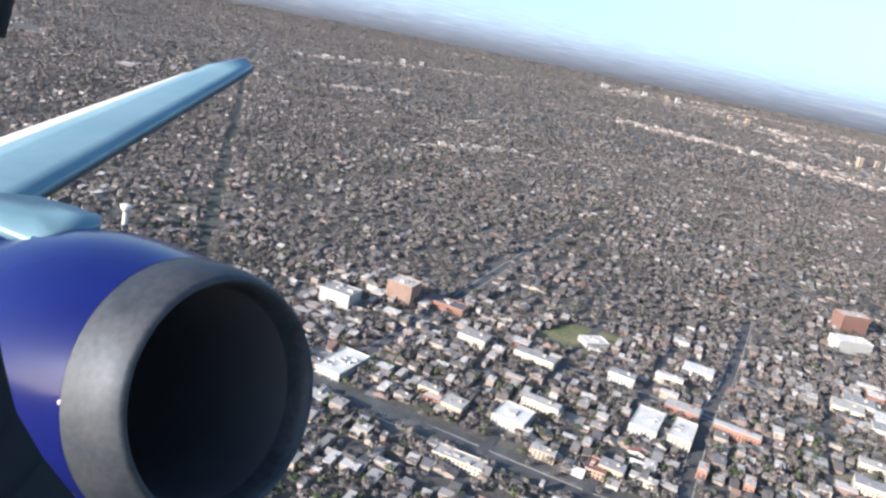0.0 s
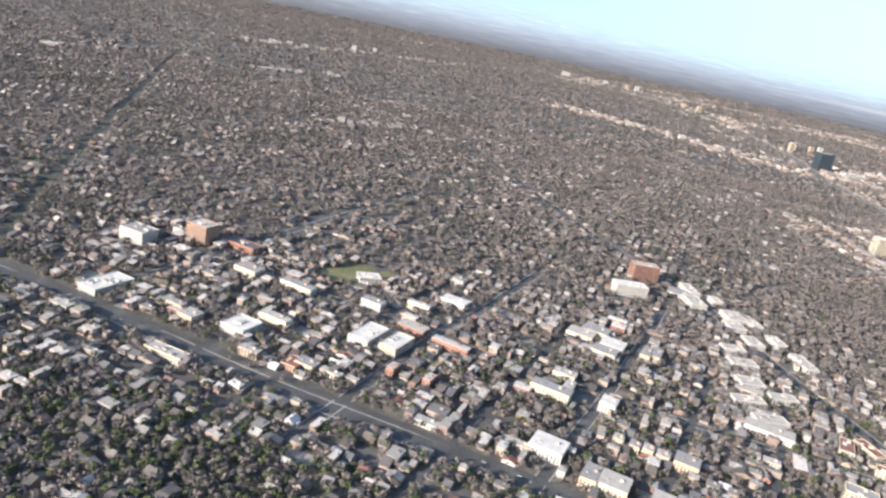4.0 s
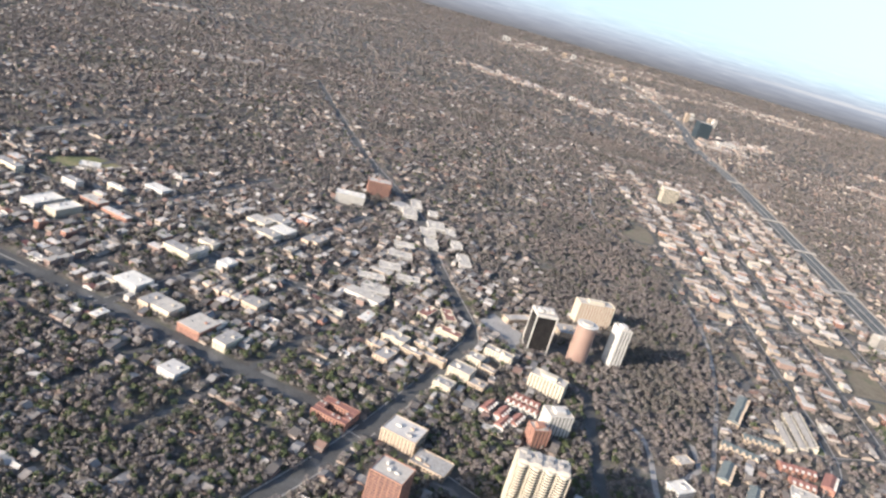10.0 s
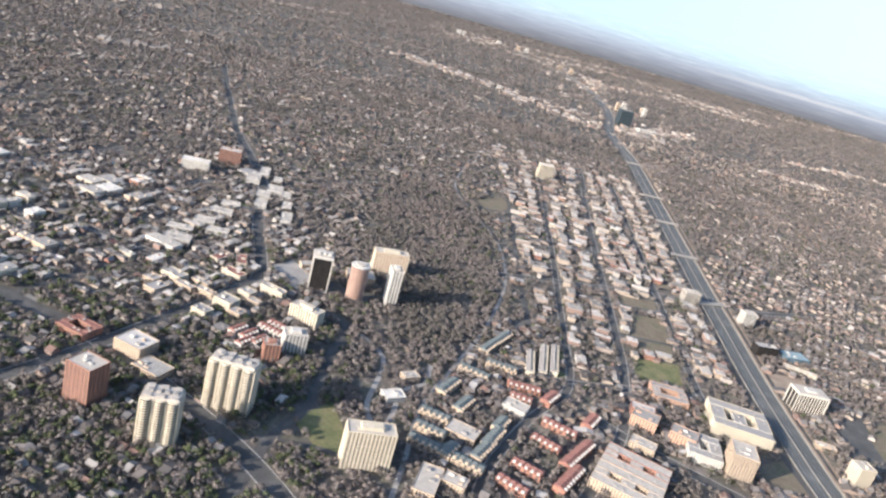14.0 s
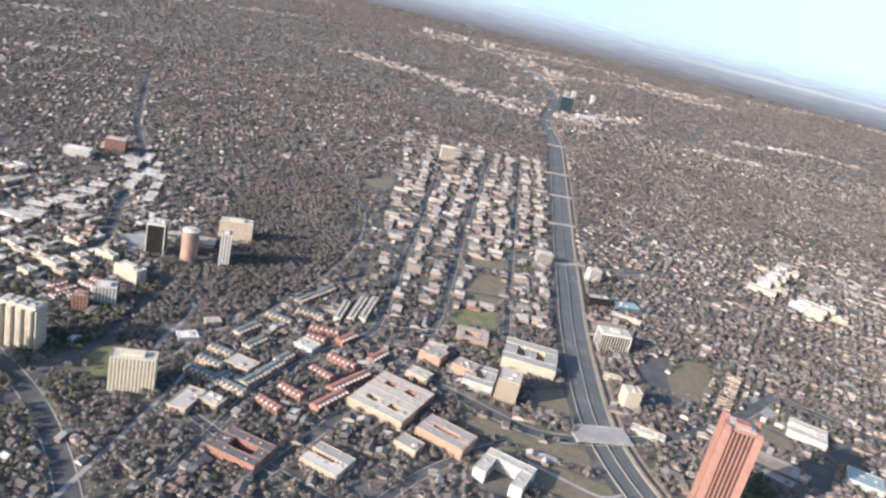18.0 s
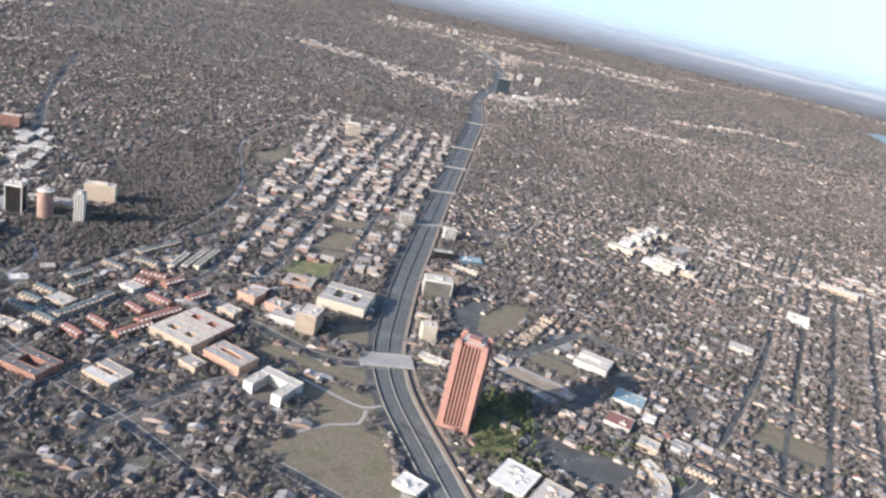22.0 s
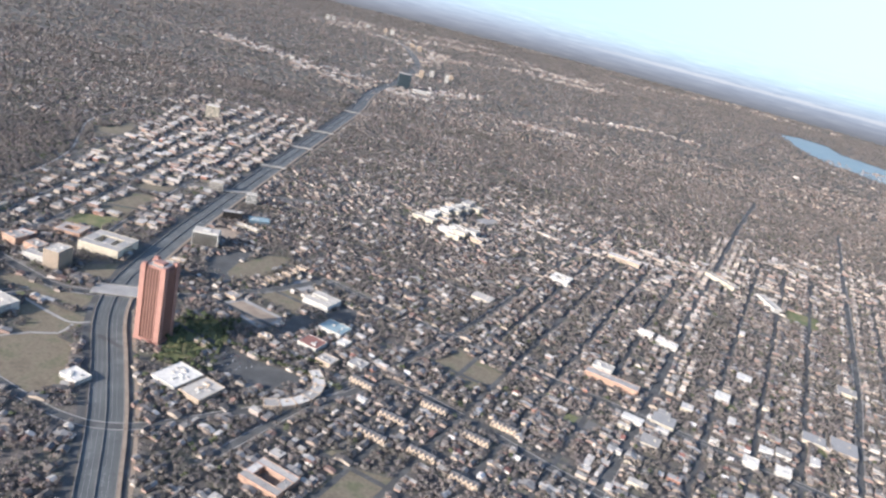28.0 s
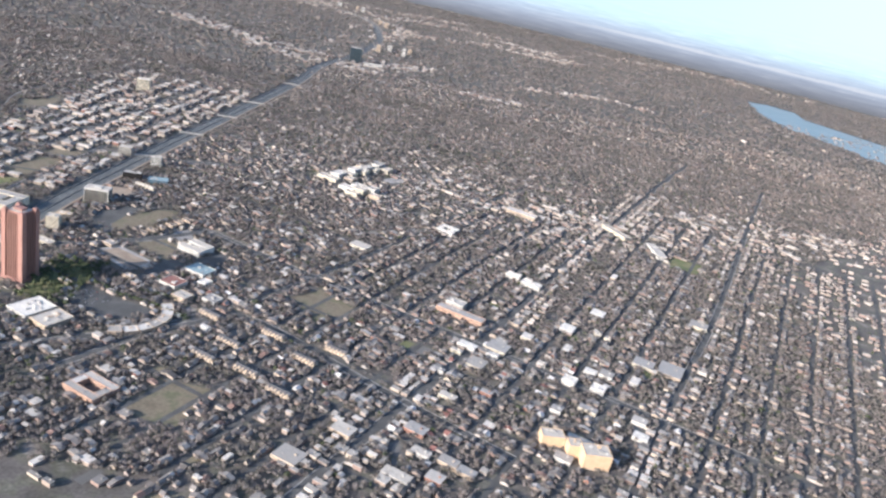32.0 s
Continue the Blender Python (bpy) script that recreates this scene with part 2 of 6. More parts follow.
def block(name, mat, parent, cx, cy, z0, sx, sy, sz, rot=0.0, label=""):
    """A box part on a mesh that all boxes of one material share."""
    if mat.name not in CUBES:
        bm = bmesh.new()
        box(bm, 0, 0, 0, 1, 1, 1)
        CUBES[mat.name] = bpy.data.meshes.new("block")
        bm.to_mesh(CUBES[mat.name])
        bm.free()
        CUBES[mat.name].materials.append(mat)
    ob = new(name, CUBES[mat.name])
    ob.parent = parent
    ob.matrix_basis = Matrix.LocRotScale((cx, cy, z0), Euler((0, 0, rot)), (sx, sy, sz))
    if label:
        tagged(ob, label)
    return ob


def thing(name, x, y, rot, label, category, group="", kind="", z=0.0):
    ob = new(name)
    ob.empty_display_size = 1
    ob.matrix_basis = pose(x, y, z, 0, 0, rot)
    return tagged(ob, label, category, group, kind)


# ---- plan: which ground is taken ----
X0, Y0, CELL = -2000.0, -300.0, 2.0
TAKEN = np.zeros((2400, 2300), bool)


def claim(pts, width=None):
    """Marks a polygon, or a line of some width, as taken."""
    p = np.array(pts, float)
    pad = (width or 0) / 2 + CELL
    i0, j0 = np.maximum(((p.min(0) - pad - (X0, Y0)) / CELL).astype(int), 0)
    i1, j1 = np.minimum(((p.max(0) + pad - (X0, Y0)) / CELL).astype(int) + 1, TAKEN.shape)
    if i1 <= i0 or j1 <= j0:
        return
    gx, gy = np.meshgrid(X0 + (np.arange(i0, i1) + .5) * CELL, Y0 + (np.arange(j0, j1) + .5) * CELL, indexing="ij")
    hit = np.zeros(gx.shape, bool)
    if width is None:
        for a, b in zip(p, np.roll(p, -1, 0)):
            up = (a[1] > gy) != (b[1] > gy)
            with np.errstate(divide="ignore", invalid="ignore"):
                hit ^= up & (gx < (b[0] - a[0]) * (gy - a[1]) / (b[1] - a[1]) + a[0])
    else:
        for a, b in zip(p[:-1], p[1:]):
            d = b - a
            t = np.clip(((gx - a[0]) * d[0] + (gy - a[1]) * d[1]) / (d @ d), 0, 1)
            hit |= (gx - a[0] - t * d[0]) ** 2 + (gy - a[1] - t * d[1]) ** 2 < (width / 2) ** 2
    TAKEN[i0:i1, j0:j1] |= hit


def claim_rect(x, y, w, d, rot, pad=1.0):
    c, s = math.cos(radians(rot)), math.sin(radians(rot))
    claim([(x + a * c - b * s, y + a * s + b * c) for a, b in ((-w / 2 - pad, -d / 2 - pad), (w / 2 + pad, -d / 2 - pad), (w / 2 + pad, d / 2 + pad), (-w / 2 - pad, d / 2 + pad))])


def open_at(xs, ys):
    i = np.clip(((xs - X0) / CELL).astype(int), 0, TAKEN.shape[0] - 1)
    j = np.clip(((ys - Y0) / CELL).astype(int), 0, TAKEN.shape[1] - 1)
    return ~TAKEN[i, j]


def smooth(pts, step=8.0):
    """A rounded line through points (Catmull-Rom)."""
    p = [Vector((*q, 0)) for q in pts]
    p = [p[0] * 2 - p[1]] + p + [p[-1] * 2 - p[-2]]
    out = []
    for a, b, c, d in zip(p, p[1:], p[2:], p[3:]):
        n = max(2, int((c - b).length / step))
        for k in range(n):
            t = k / n
            out.append(.5 * ((2 * b) + (c - a) * t + (2 * a - 5 * b + 4 * c - d) * t * t + (3 * b - a - 3 * c + d) * t ** 3))
    return out + [p[-2]]


def ribbon(line, half, z, off=0.0, thick=0.0):
    """A strip along a line, off to its right by some metres, with an upright edge where thick."""
    vs, fs = [], []
    n = len(line)
    for i, p in enumerate(line):
        d = (line[min(i + 1, n - 1)] - line[max(i - 1, 0)]).normalized()
        r = Vector((d.y, -d.x, 0))
        l, q = p + r * (off - half), p + r * (off + half)
        vs += [(l.x, l.y, z), (q.x, q.y, z)]
        if thick:
            vs += [(l.x, l.y, z - thick), (q.x, q.y, z - thick)]
    k = 4 if thick else 2
    for i in range(n - 1):
        a, b = i * k, (i + 1) * k
        fs.append((a, a + 1, b + 1, b))
        if thick:
            fs += [(a + 2, a, b, b + 2), (a + 1, a + 3, b + 3, b + 1)]
    return np.array(vs), np.array(fs)


LEVEL = [.1]


def road(name, pts, width, label, mat=None, z=None, walks=True, step=8.0):
    line = smooth(pts, step)
    if z is None:
        z = LEVEL[0]
        LEVEL[0] += .003
    claim([(p.x, p.y) for p in line], width + 1.2)
    v, f = ribbon(line, width / 2, z)
    ob = new(name, mesh_arrays(name, v, f, [mat or M_ASPHALT]))
    tagged(ob, label, "road", kind="structure")
    if walks:
        for side in (-1, 1):
            v, f = ribbon(line, .35, z + .06, side * (width / 2 + .4), .1)
            w = new("pavement", mesh_arrays("pavement", v, f, [M_CONCRETE]))
            w.parent = ob
    return line


def patch(name, pts, mat, label, z=0.05, category="ground"):
    bm = bmesh.new()
    vs = [bm.verts.new((x, y, z)) for x, y in pts]
    f = bm.faces.new(vs)
    if f.normal.z < 0 or f.calc_center_median().z != f.calc_center_median().z:
        f.normal_flip()
    bmesh.ops.recalc_face_normals(bm, faces=bm.faces)
    bm.faces.ensure_lookup_table()
    if bm.faces[0].normal.z < 0:
        bmesh.ops.reverse_faces(bm, faces=bm.faces)
    me = bpy.data.meshes.new(name)
    bm.to_mesh(me)
    bm.free()
    me.materials.append(mat)
    claim(pts)
    return tagged(new(name, me), label, category, kind="structure")


# ---- ground, lake, distance ----
g = 7000
v = np.array([(600 - g, 1500 - g, 0), (600 + g, 1500 - g, 0), (600 + g, 1500 + g, 0), (600 - g, 1500 + g, 0)])
tagged(new("ground", mesh_arrays("ground", v, [[0, 1, 2, 3]], [M_GROUND])), "dull brown winter soil and grass spreading to the horizon", "ground", kind="structure")
patch("water", [(2330, 2260), (2330, 2080), (2400, 1950), (2440, 1770), (2560, 1560), (2760, 1500), (2900, 1750), (2760, 2060), (2650, 2260), (2560, 2420), (2600, 2600), (2520, 2680), (2410, 2640)], M_WATER, "calm blue-grey lake between wooded shores", category="lake")

# hazy distance, a plain band far behind everything: streaks of woods and pale suburbs that fade into the sky
M_FAR = bpy.data.materials.new("hazy_distance")
M_FAR.use_nodes = True
nt = M_FAR.node_tree
nt.nodes.remove(nt.nodes["Principled BSDF"])


def maths(op, a, b=None):
    n = nt.nodes.new("ShaderNodeMath")
    n.operation = op
    for k, v in enumerate((a, b)):
        if isinstance(v, (int, float)):
            n.inputs[k].default_value = v
        elif v is not None:
            nt.links.new(v, n.inputs[k])
    return n.outputs[0]


geo, sepz = nt.nodes.new("ShaderNodeNewGeometry"), nt.nodes.new("ShaderNodeSeparateXYZ")
nt.links.new(geo.outputs["Position"], sepz.inputs[0])
bearing = maths("ARCTAN2", maths("SUBTRACT", sepz.outputs[0], 540), maths("ADD", sepz.outputs[1], 240))
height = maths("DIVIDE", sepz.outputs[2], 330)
where = nt.nodes.new("ShaderNodeCombineXYZ")
nt.links.new(maths("MULTIPLY", bearing, 26), where.inputs[0])
nt.links.new(maths("MULTIPLY", sepz.outputs[2], .085), where.inputs[1])
streak = nt.nodes.new("ShaderNodeTexNoise")
streak.inputs["Scale"].default_value, streak.inputs["Detail"].default_value, streak.inputs["Roughness"].default_value = 1.0, 6, .65
nt.links.new(where.outputs[0], streak.inputs["Vector"])
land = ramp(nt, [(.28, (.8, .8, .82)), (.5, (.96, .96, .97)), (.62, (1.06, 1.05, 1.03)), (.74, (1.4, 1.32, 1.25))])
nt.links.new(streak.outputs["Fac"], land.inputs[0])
# haze painted into the band's glow: paler and bluer with height
haze_tone = ramp(nt, [(0, (.125, .117, .114)), (.09, (.165, .16, .164)), (.22, (.235, .237, .25)), (.34, (.315, .333, .35)), (.5, (.39, .425, .44)), (.8, (.45, .49, .5))])
nt.links.new(height, haze_tone.inputs[0])
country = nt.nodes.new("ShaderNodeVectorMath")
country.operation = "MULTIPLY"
nt.links.new(haze_tone.outputs[0], country.inputs[0])
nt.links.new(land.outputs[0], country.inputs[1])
# a long pale suburb to the north-east
rise = maths("ABSOLUTE", maths("SUBTRACT", sepz.outputs[2], maths("ADD", 97, maths("MULTIPLY", maths("SUBTRACT", streak.outputs["Fac"], .5), 30))))
across = nt.nodes.new("ShaderNodeMapRange")
across.inputs[1].default_value, across.inputs[2].default_value, across.inputs[3].default_value, across.inputs[4].default_value = 4, 11, 1, 0
nt.links.new(rise, across.inputs[0])
along = nt.nodes.new("ShaderNodeMapRange")
along.inputs[1].default_value, along.inputs[2].default_value = .24, .4
nt.links.new(bearing, along.inputs[0])
speck = nt.nodes.new("ShaderNodeTexNoise")
speck.inputs["Scale"].default_value, speck.inputs["Detail"].default_value = 9, 4
nt.links.new(where.outputs[0], speck.inputs["Vector"])
suburb = nt.nodes.new("ShaderNodeMix")
suburb.data_type = "RGBA"
nt.links.new(maths("MULTIPLY", maths("MULTIPLY", across.outputs[0], along.outputs[0]), maths("ADD", speck.outputs["Fac"], .2)), suburb.inputs["Factor"])
nt.links.new(country.outputs[0], suburb.inputs["A"])
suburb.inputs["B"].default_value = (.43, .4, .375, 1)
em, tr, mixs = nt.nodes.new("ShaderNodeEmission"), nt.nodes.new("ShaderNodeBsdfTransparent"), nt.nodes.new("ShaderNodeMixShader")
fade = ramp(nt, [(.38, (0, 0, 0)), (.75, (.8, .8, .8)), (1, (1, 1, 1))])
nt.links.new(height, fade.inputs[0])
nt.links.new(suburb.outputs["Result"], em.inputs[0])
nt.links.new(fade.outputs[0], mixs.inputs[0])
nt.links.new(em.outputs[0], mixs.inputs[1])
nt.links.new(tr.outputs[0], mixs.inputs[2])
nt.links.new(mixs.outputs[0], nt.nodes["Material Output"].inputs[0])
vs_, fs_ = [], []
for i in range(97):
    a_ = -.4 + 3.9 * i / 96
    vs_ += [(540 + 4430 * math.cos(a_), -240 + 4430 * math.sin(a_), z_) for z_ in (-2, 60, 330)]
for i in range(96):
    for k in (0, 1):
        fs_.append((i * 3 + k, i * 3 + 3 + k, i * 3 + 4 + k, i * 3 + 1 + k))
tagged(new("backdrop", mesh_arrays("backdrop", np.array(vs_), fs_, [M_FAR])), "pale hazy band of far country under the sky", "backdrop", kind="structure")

# ---- main roads ----
FWY = [(830, -90), (808, -20), (784, 43), (758, 110), (748, 166), (749, 233), (754, 315), (762, 396), (772, 500), (790, 665), (816, 905), (840, 1145), (852, 1400), (915, 1760), (935, 2200), (850, 2680), (690, 2890), (490, 3000)]
fwy = road("freeway", FWY, 21, "wide multi-lane concrete freeway crossing the city", M_FWY, .07, False, 12)
for off in (-6.2, -3.4, 3.4, 6.2):
    v, f = ribbon(fwy, .022, .085, off)
    tagged(new("lane_line", mesh_arrays("lane_line", v, f, [M_PAINT])), "worn white lane line on the freeway", "road marking", kind="structure")
for off, name in ((0, "median_barrier"), (-10.4, "retaining_wall"), (10.4, "retaining_wall")):
    v, f = ribbon(fwy, .16, .7 if off == 0 else .9, off, .85)
    tagged(new(name, mesh_arrays(name, v, f, [M_BRIDGE])), "pale concrete barrier along the freeway", "barrier", kind="structure")
v, f = ribbon(fwy, 1.1, 1.0, 11.9, .95)
tagged(new("retaining_wall", mesh_arrays("retaining_wall", v, f, [M_DIRT])), "sandy concrete bank wall along the frontage road", "wall", kind="structure")
v, f = ribbon(fwy, 1.2, .06, 18)
tagged(new("verge", mesh_arrays("verge", v, f, [M_DIRT])), "bare sandy verge beside the frontage road", "verge", kind="structure")
for off in (-14, 14):
    v, f = ribbon(fwy, 2.2, .065, off)
    claim([(p.x, p.y) for p in fwy], 34)
    tagged(new("service_road", mesh_arrays("service_road", v, f, [M_ASPHALT])), "asphalt frontage road beside the freeway", "road", kind="structure")

WEST, MID, EAST = -20.0, 87.0, 63.4
ROADS = []
ROADS.append(("avenue", [(-420, 395), (-150, 320), (-36, 287), (72, 243), (190, 205), (274, 173), (340, 150), (420, 95), (470, 40), (520, -40)], 9.5, "wide asphalt avenue with median and kerbside shops"))
ROADS.append(("avenue", [(300, 90), (332, 148), (375, 247), (384, 285), (360, 377), (343, 464), (318, 530), (270, 640), (215, 800), (150, 1000)], 8, "asphalt avenue lined with shops and parked cars"))
ROADS.append(("street", [(90, 200), (144, 329), (168, 375), (215, 480)], 5.5, "asphalt side street between apartment blocks"))
ROADS.append(("street", [(190, 205), (235, 300), (275, 390), (300, 450)], 5, "asphalt side street between apartment blocks"))
ROADS.append(("street", [(-36, 287), (10, 395), (60, 520), (120, 660)], 5, "asphalt side street between houses"))
ROADS.append(("street", [(-80, 400), (60, 360), (168, 320), (260, 290), (375, 262)], 4.5, "asphalt cross street between houses"))
ROADS.append(("creek_road", [(395, -60), (426, 60), (432, 100), (443, 134), (446, 160), (448, 196), (450, 240), (425, 252), (384, 262)], 6, "winding road through the wooded creek park"))
ROADS.append(("creek_road", [(424, 104), (444, 107), (470, 104), (500, 80)], 4, "asphalt road bridging the wooded creek"))
ROADS.append(("park_path", [(484, 120), (478, 140), (474, 156), (479, 200), (474, 217), (461, 232)], 3, "pale winding path through the trees"))
ROADS.append(("park_path", [(507, 214), (504, 190), (491, 177), (489, 154), (486, 141)], 3, "pale drive down to the garden pavilion"))
ROADS.append(("rail_trail", [(470, -60), (495, 95), (503, 163), (520, 215), (545, 292), (564, 385), (562, 480), (540, 560), (520, 650), (540, 800)], 2.6, "narrow straight trail along the old railway line"))
ROADS.append(("street", [(520, 40), (534, 103), (542, 130), (567, 181), (593, 221), (601, 255), (603, 290), (609, 380), (618, 508), (634, 764), (644, 900)], 4.5, "asphalt street between apartment blocks"))
ROADS.append(("street", [(560, 50), (591, 120), (624, 190), (641, 265), (650, 345), (661, 469), (680, 659), (705, 861), (712, 940)], 6, "broad asphalt avenue running north"))
ROADS.append(("street", [(692, 215), (698, 300), (712, 460), (727, 615), (751, 875)], 5, "asphalt street beside the park"))
ROADS.append(("street", [(560, 400), (640, 428), (720, 452), (765, 462), (830, 478), (910, 520)], 7, "asphalt cross avenue meeting the freeway bridge"))
ROADS.append(("street", [(528, 262), (580, 236), (640, 250), (695, 262)], 4, "asphalt cross street"))
ROADS.append(("avenue", [(600, 205), (630, 182), (672, 157), (706, 141), (745, 146), (800, 170), (860, 215), (905, 262)], 8, "broad avenue curving over the freeway"))
ROADS.append(("street", [(500, 100), (560, 62), (620, 30), (690, -20)], 5, "asphalt street between new apartment blocks"))
ROADS.append(("street", [(600, 20), (640, 80), (690, 128)], 5, "asphalt street between new apartment blocks"))
ROADS.append(("avenue", [(870, -40), (930, 60), (990, 140), (1059, 255), (1134, 399), (1210, 540), (1300, 700)], 5.5, "asphalt avenue running through old city blocks"))
ROADS.append(("avenue", [(1040, -150), (1098, -39), (1196, 149), (1315, 395), (1400, 560), (1535, 828), (1680, 1100)], 8, "long straight commercial avenue"))
ROADS.append(("avenue", [(1235, -150), (1322, 24), (1381, 138), (1456, 279), (1636, 648), (1800, 980)], 6, "long straight asphalt street between houses"))
ROADS.append(("avenue", [(700, 20), (800, -22), (880, 20), (940, 62), (985, 92), (1100, 20), (1200, -40)], 6, "curving asphalt street by the retail store"))
ROADS.append(("avenue", [(905, 262), (990, 215), (1100, 160), (1250, 88), (1400, 10)], 4.5, "asphalt cross street"))
ROADS.append(("avenue", [(820, 640), (1000, 560), (1180, 470), (1420, 350), (1700, 210)], 5, "asphalt cross street"))
ROADS.append(("rail_cut", [(-100, 330), (-131, 430), (-161, 542), (-202, 699), (-250, 883), (-330, 1180), (-480, 1780), (-644, 2439)], 7.5, "straight grassy power line corridor through the woods"))
ROADS.append(("park_path", [(694, 112), (716, 100), (738, 90), (750, 96)], 2.4, "pale worn track over rough grass"))
ROADS.append(("park_path", [(704, 52), (722, 66), (738, 72), (741, 88)], 2.2, "pale worn track over rough grass"))
for n_, pts_, w_, l_ in ROADS:
    road(n_, pts_, w_, l_, {"rail_cut": M_CUT, "park_path": M_CONCRETE, "rail_trail": M_CONCRETE}.get(n_, M_ASPHALT), None, n_ in ("avenue", "street"))

# local streets, side by side through the old blocks
def parallel(x, y, deg, gap, n, back, on, skip=()):
    """n straight streets at one angle, a gap apart to the right of the first."""
    d = Vector((math.cos(radians(deg)), math.sin(radians(deg)), 0))
    r = Vector((d.y, -d.x, 0))
    for i in range(n):
        if i in skip:
            continue
        o = Vector((x, y, 0)) + r * gap * i
        a, c = o - d * back, o + d * on
        wob = random.Random(int(x + y)).uniform(-1, 1)
        m = o.lerp(c, .5) + r * wob
        road("street", [(a.x, a.y), (o.x, o.y), (m.x, m.y), (c.x, c.y)], 4.0, "narrow asphalt street lined with houses and trees", M_ASPHALT, None, False, 20)


EAST_LINES = [-190, -162, -125, -88, -51, 0, 37, 74, 118, 155, 192, 229, 266, 303, 340, 377, 414]
for k_ in EAST_LINES:
    if k_ not in (-51, 118):
        parallel(1146 + .894 * k_, -63 - .448 * k_, EAST, 0, 1, 120, 560 if k_ < 0 else 800)
parallel(1000, 330, EAST - 90, 55, 7, 100, 700)
parallel(-40, 330, WEST, 34, 3, 200, 420)
parallel(30, 250, WEST + 86, 42, 7, 40, 200, (2, 4))
parallel(577, 320, MID + 2, 30, 1, 10, 330)
parallel(575, 330, MID - 82, -64, 9, 10, 180)

# bridges over the freeway
for x_, y_, w_, d_, r_ in ((748, 152, 38, 18, 12), (768, 462, 34, 6, 20), (782, 600, 34, 5, 12), (797, 735, 34, 5, 8), (812, 870, 34, 5, 5), (836, 1100, 36, 6, 3)):
    t_ = thing("bridge", x_, y_, r_, "pale concrete street bridge over the freeway", "bridge", "freeway bridges")
    block("deck", M_CONCRETE, t_, 0, 0, 1.0, w_, d_, .5)
    for s_ in (-1, 1):
        block("parapet", M_CONCRETE, t_, 0, s_ * (d_ / 2 - .2), 1.5, w_, .3, .5)
        block("abutment", M_CONCRETE, t_, s_ * (w_ / 2 - 1), 0, 0, 1.6, d_ - .5, 1.0)
    block("pier", M_CONCRETE, t_, 0, 0, 0, .8, d_ - 1, 1.0)

# ---- lawns, lots and fields ----
LEVELS = [.05]


def field(pts, mat, label):
    """A lawn, lot or plot, each a little above the last."""
    LEVELS[0] += .0012
    patch("lot" if mat in (M_ASPHALT, M_CONCRETE) else "field", pts, mat, label, LEVELS[0])


field([(60, 385), (88, 418), (122, 410), (92, 376)], M_LAWN, "green school lawn")
field([(650, 266), (684, 268), (692, 306), (655, 300)], M_LAWN, "mown park playing field")
field([(658, 312), (692, 318), (702, 392), (672, 384)], M_DRY, "dry winter park grass under scattered trees")
field([(655, 130), (700, 120), (735, 112), (738, 136), (705, 132), (668, 148)], M_DRY, "rough dry grass by the freeway junction")
field([(690, 95), (738, 60), (748, 100), (712, 112)], M_DRY, "rough dry grass on a cleared plot")
field([(690, 30), (752, -10), (770, 10), (752, 62), (715, 78)], M_DRY, "rough dry grass on a cleared plot")
field([(806, 60), (828, 66), (850, 108), (832, 140), (812, 128)], M_LAWN, "shaded lawn at the tower foot")
field([(1006, 140), (1040, 112), (1074, 140), (1032, 172)], M_DRY, "open dry grass field among houses")
field([(935, -60), (975, -70), (985, -20), (948, -15)], M_DRY, "brown mown field with a path")
field([(1440, 430), (1480, 415), (1500, 455), (1462, 470)], M_LAWN, "green sports field among houses")
field([(388, 300), (412, 268), (418, 300), (400, 320)], M_CONCRETE, "pale paved plaza by the towers")
field([(440, 125), (462, 100), (470, 118), (456, 150)], M_LAWN, "park lawn in the creek woods")
field([(792, 263), (809, 282), (833, 300), (819, 258), (815, 230), (792, 231)], M_ASPHALT, "asphalt car park behind the office block")
field([(819, 258), (840, 291), (863, 296), (851, 246), (824, 219), (815, 230)], M_DRY, "dry grass field beside a car park")
field([(800, 226), (815, 230), (824, 219), (808, 206)], M_ASPHALT, "narrow asphalt yard")
field([(825, 168), (841, 187), (884, 163), (867, 138)], M_CONCRETE, "pale concrete kerb strip round a plot")
field([(830, 168), (842, 181), (878, 162), (866, 144)], M_DIRT, "levelled bare dirt plot edged with kerb")
field([(847, 196), (872, 222), (893, 205), (886, 174), (848, 189)], M_DRY, "vacant plot of brown grass")
field([(886, 164), (893, 181), (910, 172), (895, 142), (879, 146)], M_ASPHALT, "asphalt yard beside the workshops")
field([(872, 239), (885, 255), (897, 232), (886, 221)], M_CONCRETE, "pale concrete church car park")
field([(912, 184), (930, 176), (944, 200), (928, 214)], M_ASPHALT, "asphalt yard behind the church")
field([(835, 74), (849, 99), (870, 90), (913, 77), (895, 53), (869, 56), (850, 64)], M_ASPHALT, "asphalt car park in front of the store")
field([(708, 190), (730, 204), (733, 172), (704, 166)], M_DRY, "rough grass below the tan tower")
field([(660, 152), (690, 152), (664, 164)], M_DRY, "grass triangle at the avenue")
field([(770, 306), (800, 312), (802, 340), (774, 336)], M_DIRT, "bare sandy plot behind the office block")
field([(664, 394), (700, 398), (704, 430), (668, 424)], M_DRY, "dry grass behind the park")
field([(560, 560), (585, 620), (570, 660), (540, 600)], M_DRY, "dry grass plot")



